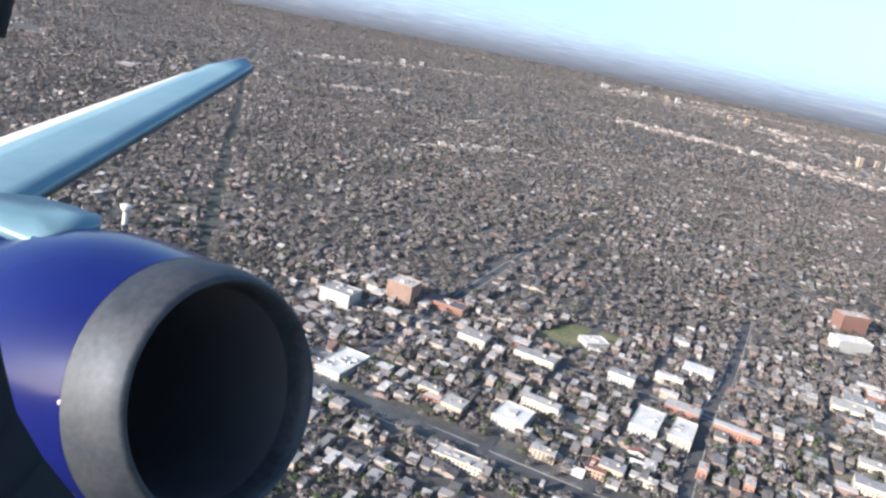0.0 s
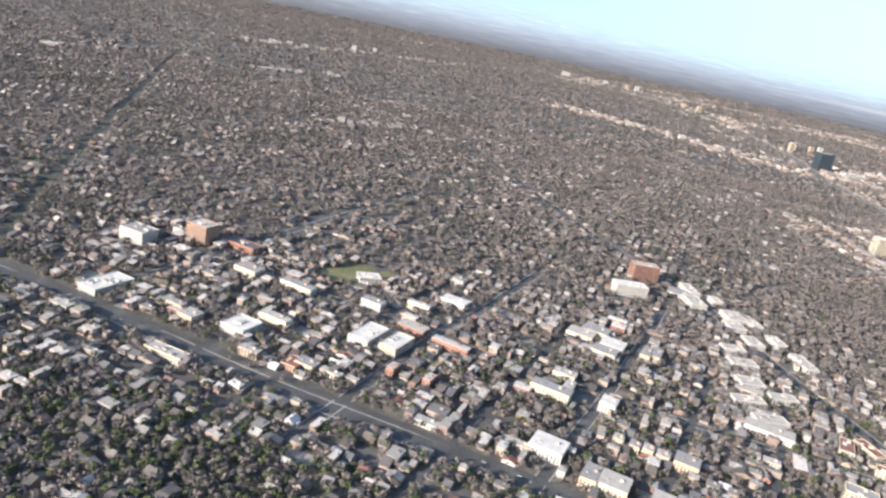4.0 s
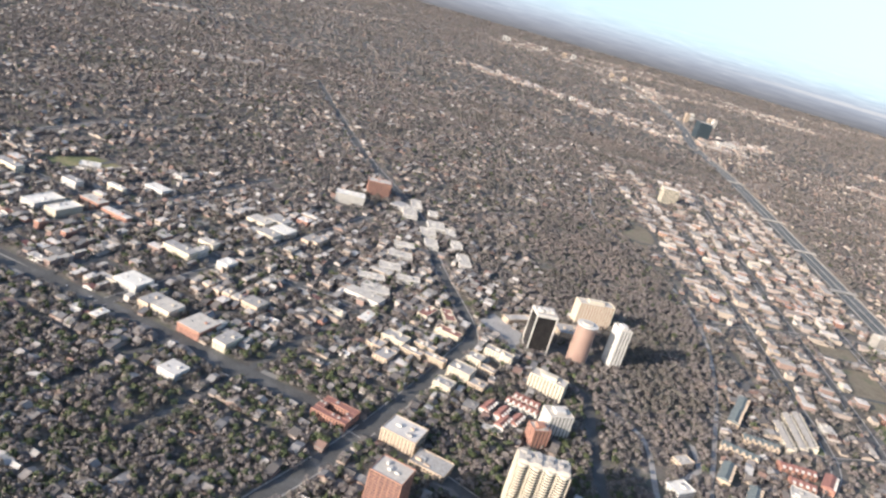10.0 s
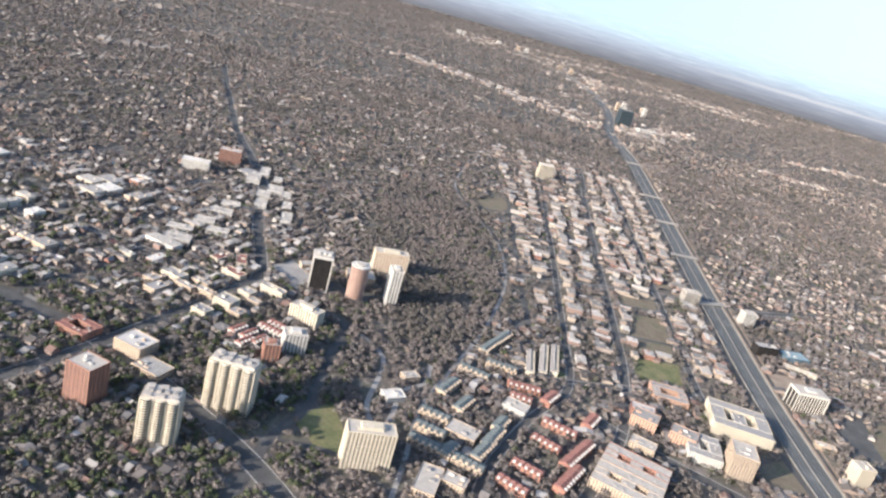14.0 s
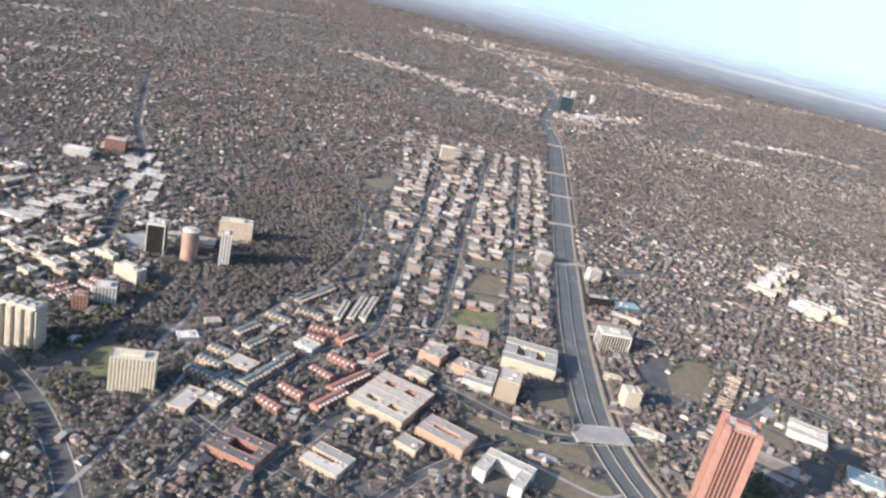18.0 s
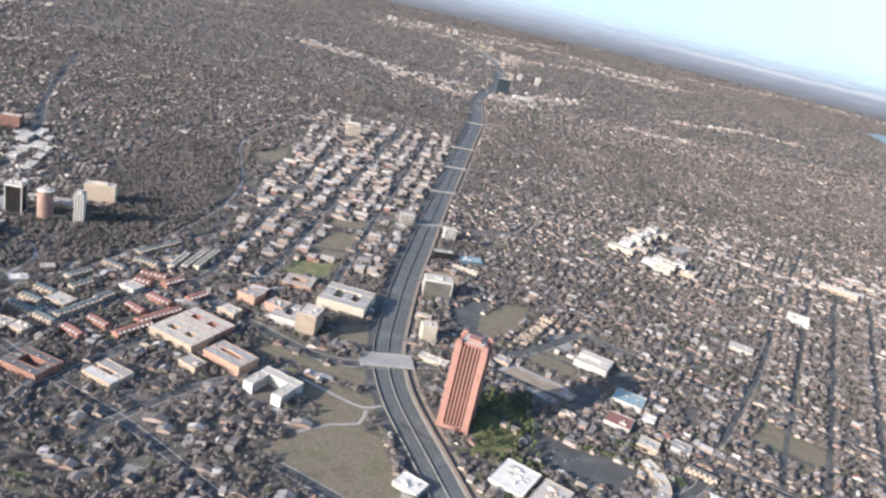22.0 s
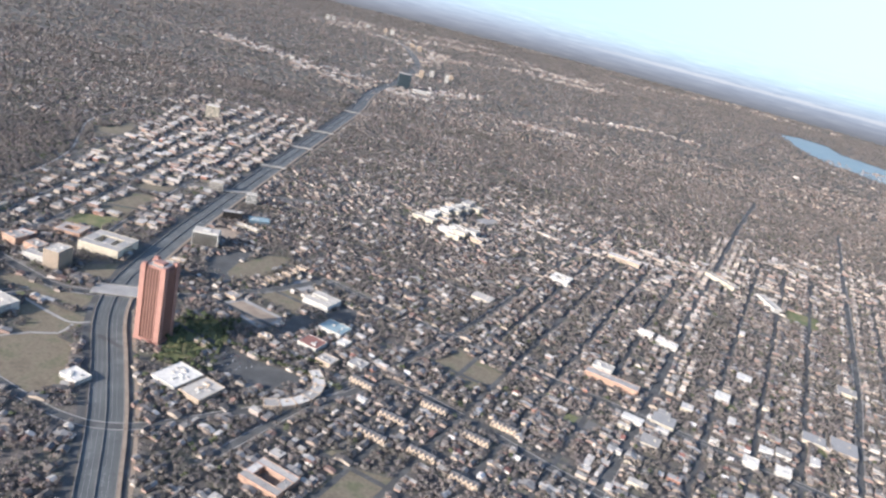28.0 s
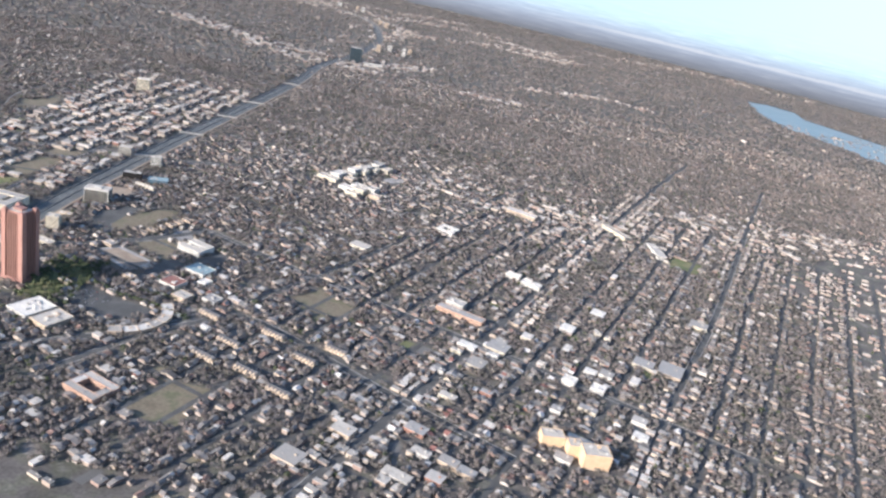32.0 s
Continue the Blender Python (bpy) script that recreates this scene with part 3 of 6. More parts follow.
# ---- buildings with storeys ----
def rooftop(t, w, d, h, roofm, rng, wall, units=3):
    block("roof", roofm, t, 0, 0, h, w - .3, d - .3, .12)
    bm = bmesh.new()
    for s in (-1, 1):
        box(bm, 0, s * (d / 2 - .1), h, w, .2, .45)
        box(bm, s * (w / 2 - .1), 0, h, .2, d - .4, .45)
    part("parapet", bm, wall, t)
    for _ in range(units):
        a, b = rng.uniform(1, max(1.1, min(3.2, w / 4))), rng.uniform(.8, max(.9, min(2.4, d / 4)))
        block("rooftop_unit", rng.choice((M_METAL, wall, M_WSTONE)), t, rng.uniform(-.33, .33) * w, rng.uniform(-.3, .3) * d, h + .12, a, b, rng.uniform(.4, 1.0))


def storeys(t, w, d, h, wall, glass, bays, deep, band=.42, rib=.3, out=.12, cx=0.0, cy=0.0):
    """Glass core, a band of wall at each floor, and upright piers between the window bays."""
    block("core", glass, t, cx, cy, 0, w - 2 * out, d - 2 * out, h - .05)
    n = max(1, round(h / 1.15))
    f = h / n
    for i in range(n + 1):
        z = i * f - (band * f / 2 if i else 0)
        block("floor_band", wall, t, cx, cy, z, w, d, band * f / (1 if 0 < i < n else 2))
    for k, (length, half, turn) in enumerate(((w, d / 2, 0), (d, w / 2, 1))):
        m = (bays, deep)[k]
        for i in range(m + 1):
            u = -length / 2 + rib / 2 + (length - rib) * i / m
            for s in (-1, 1):
                if turn:
                    block("pier", wall, t, cx + s * (half - out / 2 + .01), cy + u, 0, out + .04, rib, h)
                else:
                    block("pier", wall, t, cx + u, cy + s * (half - out / 2 + .01), 0, rib, out + .04, h)


def low_walls(t, w, d, h, wall, glass):
    """Plain walls with a row of panes on each floor."""
    block("wall", wall, t, 0, 0, 0, w, d, h)
    n = max(1, round(h / 1.2))
    for i in range(n):
        bm = bmesh.new()
        for a, c, turn in ((w, d, 0), (d, w, 1)):
            m = max(2, round(a / 1.7))
            for k in range(m):
                u = ((k + .5) / m - .5) * a
                for q in (-1, 1):
                    if turn:
                        box(bm, q * c / 2, u, (i + .3) * h / n, .1, a / m * .55, h / n * .48)
                    else:
                        box(bm, u, q * c / 2, (i + .3) * h / n, a / m * .55, .1, h / n * .48)
        tagged(part("glazing", bm, glass, t), kind="stuff")


def building(name, label, x, y, w, d, h, rot, wall, roofm=None, glass=None, bays=None, deep=None, band=.42, rib=.3, units=3, group="", category="building", seed=0):
    rng = random.Random(int(x * 7 + y * 13) + seed)
    t = thing(name, x, y, rot, label, category, group)
    if h < 9.5 or y > 1000:
        low_walls(t, w, d, h, wall, glass or M_GLASS)
        rooftop(t, w, d, h, roofm or M_FLATO, rng, wall, units)
        claim_rect(x, y, w, d, rot)
        return t
    storeys(t, w, d, h, wall, glass or M_GLASS, bays or max(2, round(w / 2.2)), deep or max(2, round(d / 2.2)), band, rib)
    rooftop(t, w, d, h, roofm or M_FLATO, rng, wall, units)
    claim_rect(x, y, w, d, rot)
    return t


def courtyard(name, label, x, y, w, d, wing, h, rot, wall, roofm, sides="nesw", group=""):
    """Wings round a court."""
    t = thing(name, x, y, rot, label, "building", group)
    rng = random.Random(int(x + y * 3))
    n = max(1, round(h / 1.15))
    f = h / n
    for s in sides:
        cx, cy, a, b = {"n": (0, (d - wing) / 2, w, wing), "s": (0, -(d - wing) / 2, w, wing), "e": ((w - wing) / 2, 0, wing, d - 2 * wing), "w": (-(w - wing) / 2, 0, wing, d - 2 * wing), "c": (0, 0, wing, d - 2 * wing)}[s]
        block("wing", wall, t, cx, cy, 0, a, b, h)
        block("roof", roofm, t, cx, cy, h, a - .4, b - .4, .1)
        for q in (-1, 1):
            if a > b:
                block("parapet", wall, t, cx, cy + q * (b / 2 - .12), h, a, .24, .35)
            else:
                block("parapet", wall, t, cx + q * (a / 2 - .12), cy, h, .24, b, .35)
        for _ in range(2):
            block("rooftop_unit", M_METAL, t, cx + rng.uniform(-.35, .35) * a, cy + rng.uniform(-.25, .25) * b, h + .1, 1.2, .9, .5)
        for i in range(n):
            z = i * f + .3 * f
            m = max(2, round(max(a, b) / 1.6))
            bm = bmesh.new()
            for k in range(m):
                u = (k + .5) / m - .5
                for q in (-1, 1):
                    if a > b:
                        box(bm, cx + u * a, cy + q * b / 2, z, a / m * .55, .1, f * .5)
                    else:
                        box(bm, cx + q * a / 2, cy + u * b, z, .1, b / m * .55, f * .5)
            tagged(part("glazing", bm, M_GLASS, t), kind="stuff")
    claim_rect(x, y, w, d, rot)
    return t


def ring(r1, r2, z0, h, n=28, flat=1.0):
    bm = bmesh.new()
    vs = [[bm.verts.new((r * math.cos(2 * math.pi * i / n), r * flat * math.sin(2 * math.pi * i / n), z)) for i in range(n)] for r, z in ((r1, z0), (r2, z0 + h))]
    for i in range(n):
        bm.faces.new((vs[0][i], vs[0][(i + 1) % n], vs[1][(i + 1) % n], vs[1][i]))
    bm.faces.new(vs[1])
    bm.faces.new(vs[0][::-1])
    return bm


# ---- landmark towers and large buildings ----
def rib_tower(name, label, x, y, w, d, h, rot, wall, glass, bays, deep, scallop=0):
    t = building(name, label, x, y, w, d, h, rot, wall, M_GRAVEL, glass, bays, deep, .3, w / bays * .42, 4)
    block("penthouse", wall, t, 0, 0, h + .12, w * .45, d * .5, 1.6)
    return t


rng = random.Random(3)
# dark glass tower in a pale frame
t = thing("office_tower", 424, 283, 8, "black glass office tower in a pale concrete frame", "office tower")
block("core", M_BGLASS, t, 0, 0, 2.0, 12.4, 12.4, 22.6)
for i in range(20):
    block("mullion", M_BGLASS, t, 0, 0, 2.6 + i * 1.08, 12.56, 12.56, .16)
for sx in (-1, 1):
    for sy in (-1, 1):
        block("corner_pier", M_WSTONE, t, sx * 6.3, sy * 6.3, 0, .7, .7, 25)
block("base", M_WSTONE, t, 0, 0, 0, 12.6, 12.6, 1.6)
block("crown", M_WSTONE, t, 0, 0, 24.2, 13.4, 13.4, 1.4)
block("roof", M_GRAVEL, t, 0, 0, 25.6, 12.2, 12.2, .2)
for dx in (-3.6, 0, 3.6):
    block("rooftop_unit", M_WSTONE, t, dx, rng.uniform(-2, 2), 25.8, 2.4, 4, 1.3)
claim_rect(427, 287, 18, 18, 8)
# round brick tower with banded balconies
t = thing("apartment_tower", 450, 279, 0, "round red-brown brick tower with pale balcony bands", "apartment tower")
part("core", ring(6.0, 6.0, 0, 25.4), M_BRONZE, t)
for i in range(18):
    part("balcony_band", ring(6.12, 6.12, .8 + i * 1.36, .58), M_TERRA, t, "pale balcony band")
part("roof", ring(6.5, 6.5, 25.4, .8), M_WSTONE, t, "white round roof cap")
part("rooftop_unit", ring(3.4, 3.4, 26.2, 1.0), M_GRAVEL, t)
claim_rect(452, 286, 20, 20, 0)
# brown brick core here stands for the shade between the cream ribs
rib_tower("apartment_tower", "cream concrete slab apartment tower with vertical ribs", 468, 342, 26, 9, 17, 12, M_CREAM, M_BRICK, 12, 4)
rib_tower("apartment_tower", "slender white concrete apartment tower", 474, 288, 7.6, 11, 26, 14, M_WSTONE, M_GLASS, 3, 8)
rib_tower("hotel", "cream stucco hotel block with many windows", 426, 230, 20, 9, 10, -24, M_CREAM, M_GLASS, 10, 5)
rib_tower("apartment_tower", "white mid-rise block with roof terrace", 426, 191, 13, 10, 12.5, 18, M_WSTONE, M_GLASS, 6, 6)
rib_tower("apartment_block", "brown brick block beside a white mid-rise", 416, 178, 9, 8, 9.6, 18, M_BRICK, M_GLASS, 4, 4)


def scalloped(label, x, y, w, d, h, rot, lobes):
    """A residential tower of bowed bays with dormered roof."""
    t = thing("apartment_tower", x, y, rot, label, "apartment tower", "cream residential towers")
    storeys(t, w, d, h, M_CREAM, M_GLASS, lobes * 3, 8, .4, .5)
    for i in range(lobes):
        u = (i + .5) / lobes - .5
        for s in (-1, 1):
            bm = ring(w / lobes * .36, w / lobes * .36, 0, h + .5, 10)
            part("bowed_bay", bm, M_CREAM, t, m=pose(u * w, s * (d / 2 - .6), 0))
            for k in range(round(h / 1.3)):
                part("bay_window", ring(w / lobes * .37, w / lobes * .37, .5 + k * 1.3, .55, 10), M_GLASS, t, m=pose(u * w, s * (d / 2 - .6), 0))
            block("dormer", M_GRAVEL, t, u * w, s * (d / 2 - 2), h, w / lobes * .5, 2.6, 2.0)
    block("mansard_roof", M_GRAVEL, t, 0, 0, h, w - 1.2, d - 1.2, 1.5)
    for i in range(4):
        block("rooftop_unit", M_METAL, t, (i - 1.5) * w / 5, 0, h + 1.5, 2, 2.2, 1)
    claim_rect(x, y, w, d, rot)


scalloped("tall cream apartment tower with bowed window bays", 408, 124, 23, 10, 25, -6, 4)
scalloped("cream apartment tower with bowed window bays and grey roof", 387, 87, 17, 11, 23, 6, 3)
rib_tower("apartment_tower", "cream concrete grid apartment tower above the creek", 478, 104, 23, 10, 20, 12, M_CREAM, M_GLASS, 12, 5)
building("office_building", "red-brown brick mid-rise office building", 348, 103, 14, 12, 20, -22, M_BRICK, M_GRAVEL, M_GLASS)
building("office_building", "low brown office block with ribbon windows", 352, 152, 17, 14, 7, -22, M_TAN, M_FLATO, M_GLASS, 2, 2, .5)
building("parking_garage", "low tan parking garage beside towers", 366, 138, 17, 12, 3, -22, M_TAN, M_CONCRETE)
courtyard("clubhouse", "red brick clubhouse with white-capped roofs", 320, 158, 18, 14, 4, 4, -22, M_BRICK, M_TILE_RED)
# tall tower in pink granite
t = thing("office_tower", 797, 93, -16, "very tall pink-brown granite office tower with stepped crown", "office tower")
PH = 57
block("core", M_BGLASS, t, 0, 0, 0, 17.2, 15.2, PH)
for sx in (-1, 1):
    for sy in (-1, 1):
        block("corner_pier", M_PINK, t, sx * 8.0, sy * 7.0, 0, 4.2, 4.2, PH + 1.5)
        block("corner_cap", M_PINK, t, sx * 8.0, sy * 7.0, PH + 1.5, 3.0, 3.0, 1.6)
for i in range(5):
    for s in (-1, 1):
        block("pier", M_PINK, t, -4.4 + i * 2.2, s * 7.7, 0, .8, 1.2, PH + .4)
        block("pier", M_PINK, t, s * 8.7, -3.6 + i * 1.8, 0, 1.2, .65, PH + .4)
for i in range(42):
    block("floor_band", M_DKBRICK, t, 0, 0, 2 + i * 1.3, 17.5, 15.5, .3)
block("base", M_PINK, t, 0, 0, 0, 21, 19, 2.4)
block("crown", M_PINK, t, 0, 0, PH, 15.5, 13.5, 1.6)
block("roof", M_GRAVEL, t, 0, 0, PH + 1.6, 13, 11, .3)
block("rooftop_unit", M_PINK, t, 0, 0, PH + 1.9, 8, 6, 1.6)
claim_rect(797, 93, 26, 24, -16)

# by the freeway
def fins(label, x, y, w, d, h, rot, n, name="office_building"):
    t = thing(name, x, y, rot, label, "office building")
    block("core", M_BGLASS, t, 0, 0, 1, w - 1.2, d - 1.2, h - 2)
    for i in range(n + 1):
        for s in (-1, 1):
            block("fin", M_WSTONE, t, -w / 2 + w * i / n, s * (d / 2 - .3), 0, .28, .7, h)
    for i in range(4):
        for s in (-1, 1):
            block("fin", M_WSTONE, t, s * (w / 2 - .3), -d / 2 + .5 + (d - 1) * i / 3, 0, .7, .28, h)
    block("crown", M_WSTONE, t, 0, 0, h - 1.2, w, d, 1.4)
    block("roof", M_GRAVEL, t, 0, 0, h + .2, w - 1.5, d - 1.5, .1)
    block("rooftop_unit", M_WSTONE, t, 0, 0, h + .3, w * .3, d * .4, 1)
    claim_rect(x, y, w, d, rot)


fins("dark glass office block with white vertical fins", 780, 286, 24, 14, 14.5, 4, 11)
building("office_building", "small cream office block with striped windows", 775, 198, 11, 10, 13, 10, M_CREAM, M_GRAVEL, M_GLASS, 5, 5, .55)
building("office_building", "black glass office block on a paved lot", 784, 372, 20, 9, 8, 12, M_BGLASS, M_FLATO, M_BGLASS)
building("office_building", "low blue-grey glass annex beside the office block", 812, 376, 22, 14, 4, 12, M_BLUEGL, M_TEAL, M_BLUEGL)
building("office_building", "grey mid-rise office with ribbon windows", 790, 432, 12, 9, 12, 12, M_WSTONE, M_GRAVEL, M_GLASS, 3, 3, .5)
building("office_building", "grey concrete office block beside the freeway", 744, 456, 15, 10, 10, 8, M_GRAVEL, M_GRAVEL, M_GLASS, 7, 4)
building("motel", "low cream roadside building with grey roof", 806, 350, 26, 6, 3, -18, M_CREAM, M_GRAVEL)
building("shop", "long low grey-roofed building beside the freeway", 781, 165, 22, 8, 2.6, -22, M_CREAM, M_GRAVEL)
building("shop", "square low building with grey roof beside the avenue", 833, 185, 12, 9, 2.6, -26, M_TAN, M_METAL)
building("shop", "small grey-roofed office behind the lot", 874, 125, 11, 6, 2.8, -26, M_TAN, M_METAL)
building("shop", "small brown flat-roofed building", 771, 232, 13, 6, 3, -8, M_TAN, M_GRAVEL)
# hospital
for x_, y_, w_, d_, h_, m_ in ((993, 514, 30, 13, 5, 0), (1003, 533, 14, 20, 7, 1), (1017, 545, 18, 13, 6, 0), (1022, 560, 12, 18, 9, 1), (1034, 565, 14, 12, 7, 0), (1037, 582, 12, 22, 8, 1), (1049, 588, 12, 14, 6, 0), (1052, 604, 13, 20, 10, 1), (1066, 600, 12, 16, 6, 0), (1020, 528, 16, 12, 4, 2), (1010, 556, 10, 12, 4, 2), (1028, 598, 12, 10, 4, 2),
                               (1022, 482, 22, 12, 6, 1), (1040, 479, 16, 16, 8, 0), (1036, 496, 20, 12, 6, 1), (1054, 486, 14, 14, 9, 1), (1060, 470, 16, 10, 5, 2), (1030, 466, 18, 10, 5, 0)):
    building("hospital_wing", ("cream concrete hospital wing with flat gravel roof", "white precast hospital wing with plant on its roof", "low tan hospital annex with flat roof")[m_], x_, y_, w_, d_, h_, -26, (M_CREAM, M_WSTONE, M_TAN)[m_], (M_GRAVEL, M_FLATO, M_METAL)[m_], group="hospital wings")
field([(985, 535), (1000, 562), (1010, 552), (996, 528)], M_ASPHALT, "asphalt hospital car park")
field([(1060, 560), (1085, 590), (1098, 575), (1076, 548)], M_CONCRETE, "pale hospital forecourt")
# mid-rise courtyards
courtyard("apartment_block", "white block with blue-grey roof wells and cream walls", 709, 230, 38, 34, 9, 8, -10, M_CREAM, M_METAL, "nesw")
building("parking_garage", "roof plant deck inside the white block", 709, 230, 8, 20, 7, -10, M_WSTONE, M_METAL)
building("hotel", "tan and green panelled corner tower", 689, 176, 14, 18, 16, -12, M_TAN, M_GRAVEL, M_GLASS, 8, 9)
courtyard("apartment_block", "cream stepped block with grey roof beside the tan tower", 672, 188, 20, 26, 7, 6, -12, M_WSTONE, M_METAL)
for q_ in (-1, 1):
    courtyard("apartment_block", "tan and brick apartment block with small courts and grey roof", 617 + q_ * 4.5, 140 + q_ * 9.6, 36, 21, 7.6, 6, -25, M_TAN if q_ < 0 else M_BRICK, M_GRAVEL, "neswc", "tan court blocks")
building("apartment_block", "low annex with grey roof beside the court blocks", 632, 176, 15, 10, 5, -25, M_TAN, M_GRAVEL)
building("apartment_block", "orange brick corner block with grey roof", 640, 205, 16, 13, 7, -25, M_ORANGE, M_FLATO)
building("apartment_block", "red brick corner block with cream trim", 662, 196, 16, 12, 7, -25, M_ORANGE, M_FLATO)
building("apartment_block", "brick and cream mid-rise with flat roof", 642, 218, 15, 9, 5, -12, M_BRICK, M_FLATO)
courtyard("apartment_block", "tan L-shaped block round a car court", 590, 70, 22, 18, 7, 5, -25, M_TAN, M_FLATO, "nes")
courtyard("apartment_block", "orange stucco apartment block with white roof wells", 650, 112, 30, 18, 7, 7, -28, M_ORANGE, M_METAL, "nesw")
building("apartment_block", "dark-roofed low block beside the orange one", 630, 98, 14, 10, 5, -28, M_TAN, M_FLATO)
courtyard("apartment_block", "white U-shaped apartment block round a court", 681, 86, 28, 30, 7, 7, -25, M_WSTONE, M_GRAVEL, "nwe")
courtyard("school", "tan school block with inner courts beside the park", 668, 250, 24, 20, 6, 4, -5, M_ORANGE, M_CONCRETE)
building("apartment_block", "long tan garage block with flat roof by the trail", 509, 99, 11, 22, 4, -12, M_TAN, M_GRAVEL)
building("apartment_block", "low tan block with flat brown roof", 522, 103, 12, 9, 4, -20, M_TAN, M_GRAVEL)
building("clubhouse", "flat grey-roofed clubhouse among slate-roofed townhouses", 526, 147, 17, 12, 3.6, -22, M_TAN, M_GRAVEL)
building("hall", "low white hall with pale flat roof among red townhouses", 558, 186, 14, 11, 3.4, -24, M_WSTONE, M_GRAVEL)
building("hall", "small flat-roofed park building among trees", 495, 192, 10, 7, 3, 30, M_TAN, M_GRAVEL)
courtyard("apartment_block", "dark-roofed court block by the trail", 548, 66, 26, 20, 6, 5, -20, M_BRICK, M_ROOF_DK)
building("pavilion", "white hip-roofed hall on rough grass", 772, 22, 16, 12, 3, -30, M_WSTONE, M_WHITE)
# western blocks
building("apartment_block", "cream hotel-like block with turreted roof", -42, 380, 18, 13, 8, -22, M_WSTONE, M_FLATO)
building("apartment_tower", "orange brick mid-rise tower", -10, 400, 15, 13, 12, -22, M_ORANGE, M_GRAVEL)
building("parking_garage", "long low dark garage behind the brick tower", 15, 402, 24, 10, 4, -22, M_BRICK, M_ROOF_DK)
building("supermarket", "white flat-roofed store beside the avenue", -28, 307, 13, 25, 3.2, -24, M_WSTONE, M_WHITE, units=8)
building("shop", "white square flat-roofed building", 48, 288, 14, 15, 4.5, -24, M_WSTONE, M_WHITE, units=5)
building("apartment_block", "white flat-roofed apartment wing", 109, 306, 12, 22, 5, -24, M_WSTONE, M_WHITE)
building("apartment_block", "white flat-roofed apartment wing beside its twin", 124, 302, 10, 20, 5, -24, M_CREAM, M_WHITE)
building("shop", "long low cream shop row on the avenue", 26, 249, 20, 7, 3, -20, M_CREAM, M_FLATO)
building("shop", "low shop with orange tiled roof", 80, 262, 8, 10, 3, -20, M_ORANGE, M_TILE_RED)
building("school", "small white-roofed hall on the school lawn", 98, 392, 14, 10, 3, 20, M_WSTONE, M_WHITE)
building("apartment_tower", "red-brown brick apartment tower on wooded ground", 298, 512, 20, 12, 13, 8, M_BRICK, M_GRAVEL)
building("apartment_block", "white mid-rise apartment block with balconies", 279, 470, 24, 12, 8, 8, M_WSTONE, M_WHITE)
for x_, y_, w_, d_ in ((352, 415, 10, 16), (348, 440, 12, 14), (354, 460, 14, 18), (330, 478, 12, 20), (334, 505, 9, 22), (378, 395, 9, 22), (372, 425, 8, 16), (366, 452, 8, 14), (350, 490, 8, 12), (332, 396, 15, 9), (331, 374, 17, 10), (326, 347, 15, 11), (340, 333, 16, 8), (316, 322, 18, 8), (321, 302, 18, 9)):
    building("shop", "flat-roofed pale shop building on the avenue", x_, y_, w_, d_, 3.4, 8, M_WSTONE, M_GRAVEL, group="avenue shops")
for x_, y_, r_ in ((356, 290, 65), (369, 292, -75), (370, 270, -25)):
    t = building("church_hall", "cream hall with red clay tile roof", x_, y_, 16, 7, 3.2, r_, M_CREAM, M_TILE_RED, group="red-roofed halls")
building("tower_garage", "wide grey garage at the tower foot", 450, 312, 20, 14, 6, 12, M_TAN, M_CONCRETE)
building("condominium", "low brown condominium wing in the trees", 418, 318, 26, 7, 3, 30, M_TAN, M_FLATO)
building("pavilion", "pale round-ended garden pavilion among trees", 487, 167, 12, 9, 3, 30, M_WSTONE, M_WHITE)
building("apartment_tower", "cream apartment tower standing alone in the avenue blocks", 641, 804, 20, 12, 19, 8, M_CREAM, M_WHITE)
building("office_tower", "dark blue glass office tower far along the freeway", 914, 1575, 30, 24, 36, 10, M_NAVYGL, M_GRAVEL, M_NAVYGL, 6, 5, .1, .4)
building("office_building", "grey office block near the dark glass tower", 965, 1540, 46, 20, 8, 10, M_WSTONE, M_GRAVEL)
for x_, y_, w_, d_, h_ in ((-170, 2080, 14, 10, 17), (-128, 2200, 12, 9, 12), (955, 1840, 11, 9, 22), (985, 1900, 12, 9, 19), (1030, 1850, 10, 9, 24), (1045, 1930, 11, 8, 16), (930, 2560, 13, 12, 20), (900, 2640, 15, 10, 15), (800, 2960, 16, 12, 22), (770, 3010, 13, 12, 18), (690, 3040, 18, 12, 15), (520, 2990, 16, 12, 20), (540, 3030, 14, 12, 15), (-330, 1830, 16, 10, 9), (-300, 1880, 14, 10, 8), (-265, 1900, 16, 10, 7), (620, 1610, 12, 9, 9)):
    building("office_tower", "pale mid-rise tower far off in the woods", x_, y_, w_, d_, h_, 10, M_TAN if w_ % 2 else M_WSTONE, M_GRAVEL, group="distant towers", units=1, bays=5, deep=4)
for x_, y_, w_, d_, h_ in ((340, 243, 14, 9, 5), (350, 233, 13, 5, 4), (357, 243, 13, 5, 4), (363, 232, 13, 5, 4), (378, 224, 13, 10, 6), (386, 243, 9, 8, 5), (393, 234, 9, 5, 4), (387, 215, 9, 7, 4), (400, 254, 17, 6, 6), (369, 206, 10, 8, 5), (330, 232, 9, 8, 4), (336, 222, 9, 12, 4)):
    building("apartment_block", "cream low-rise apartment block with flat grey roof", x_, y_, w_, d_, h_, -24, M_CREAM if h_ > 4 else M_TAN, M_METAL, group="court street blocks", units=2)
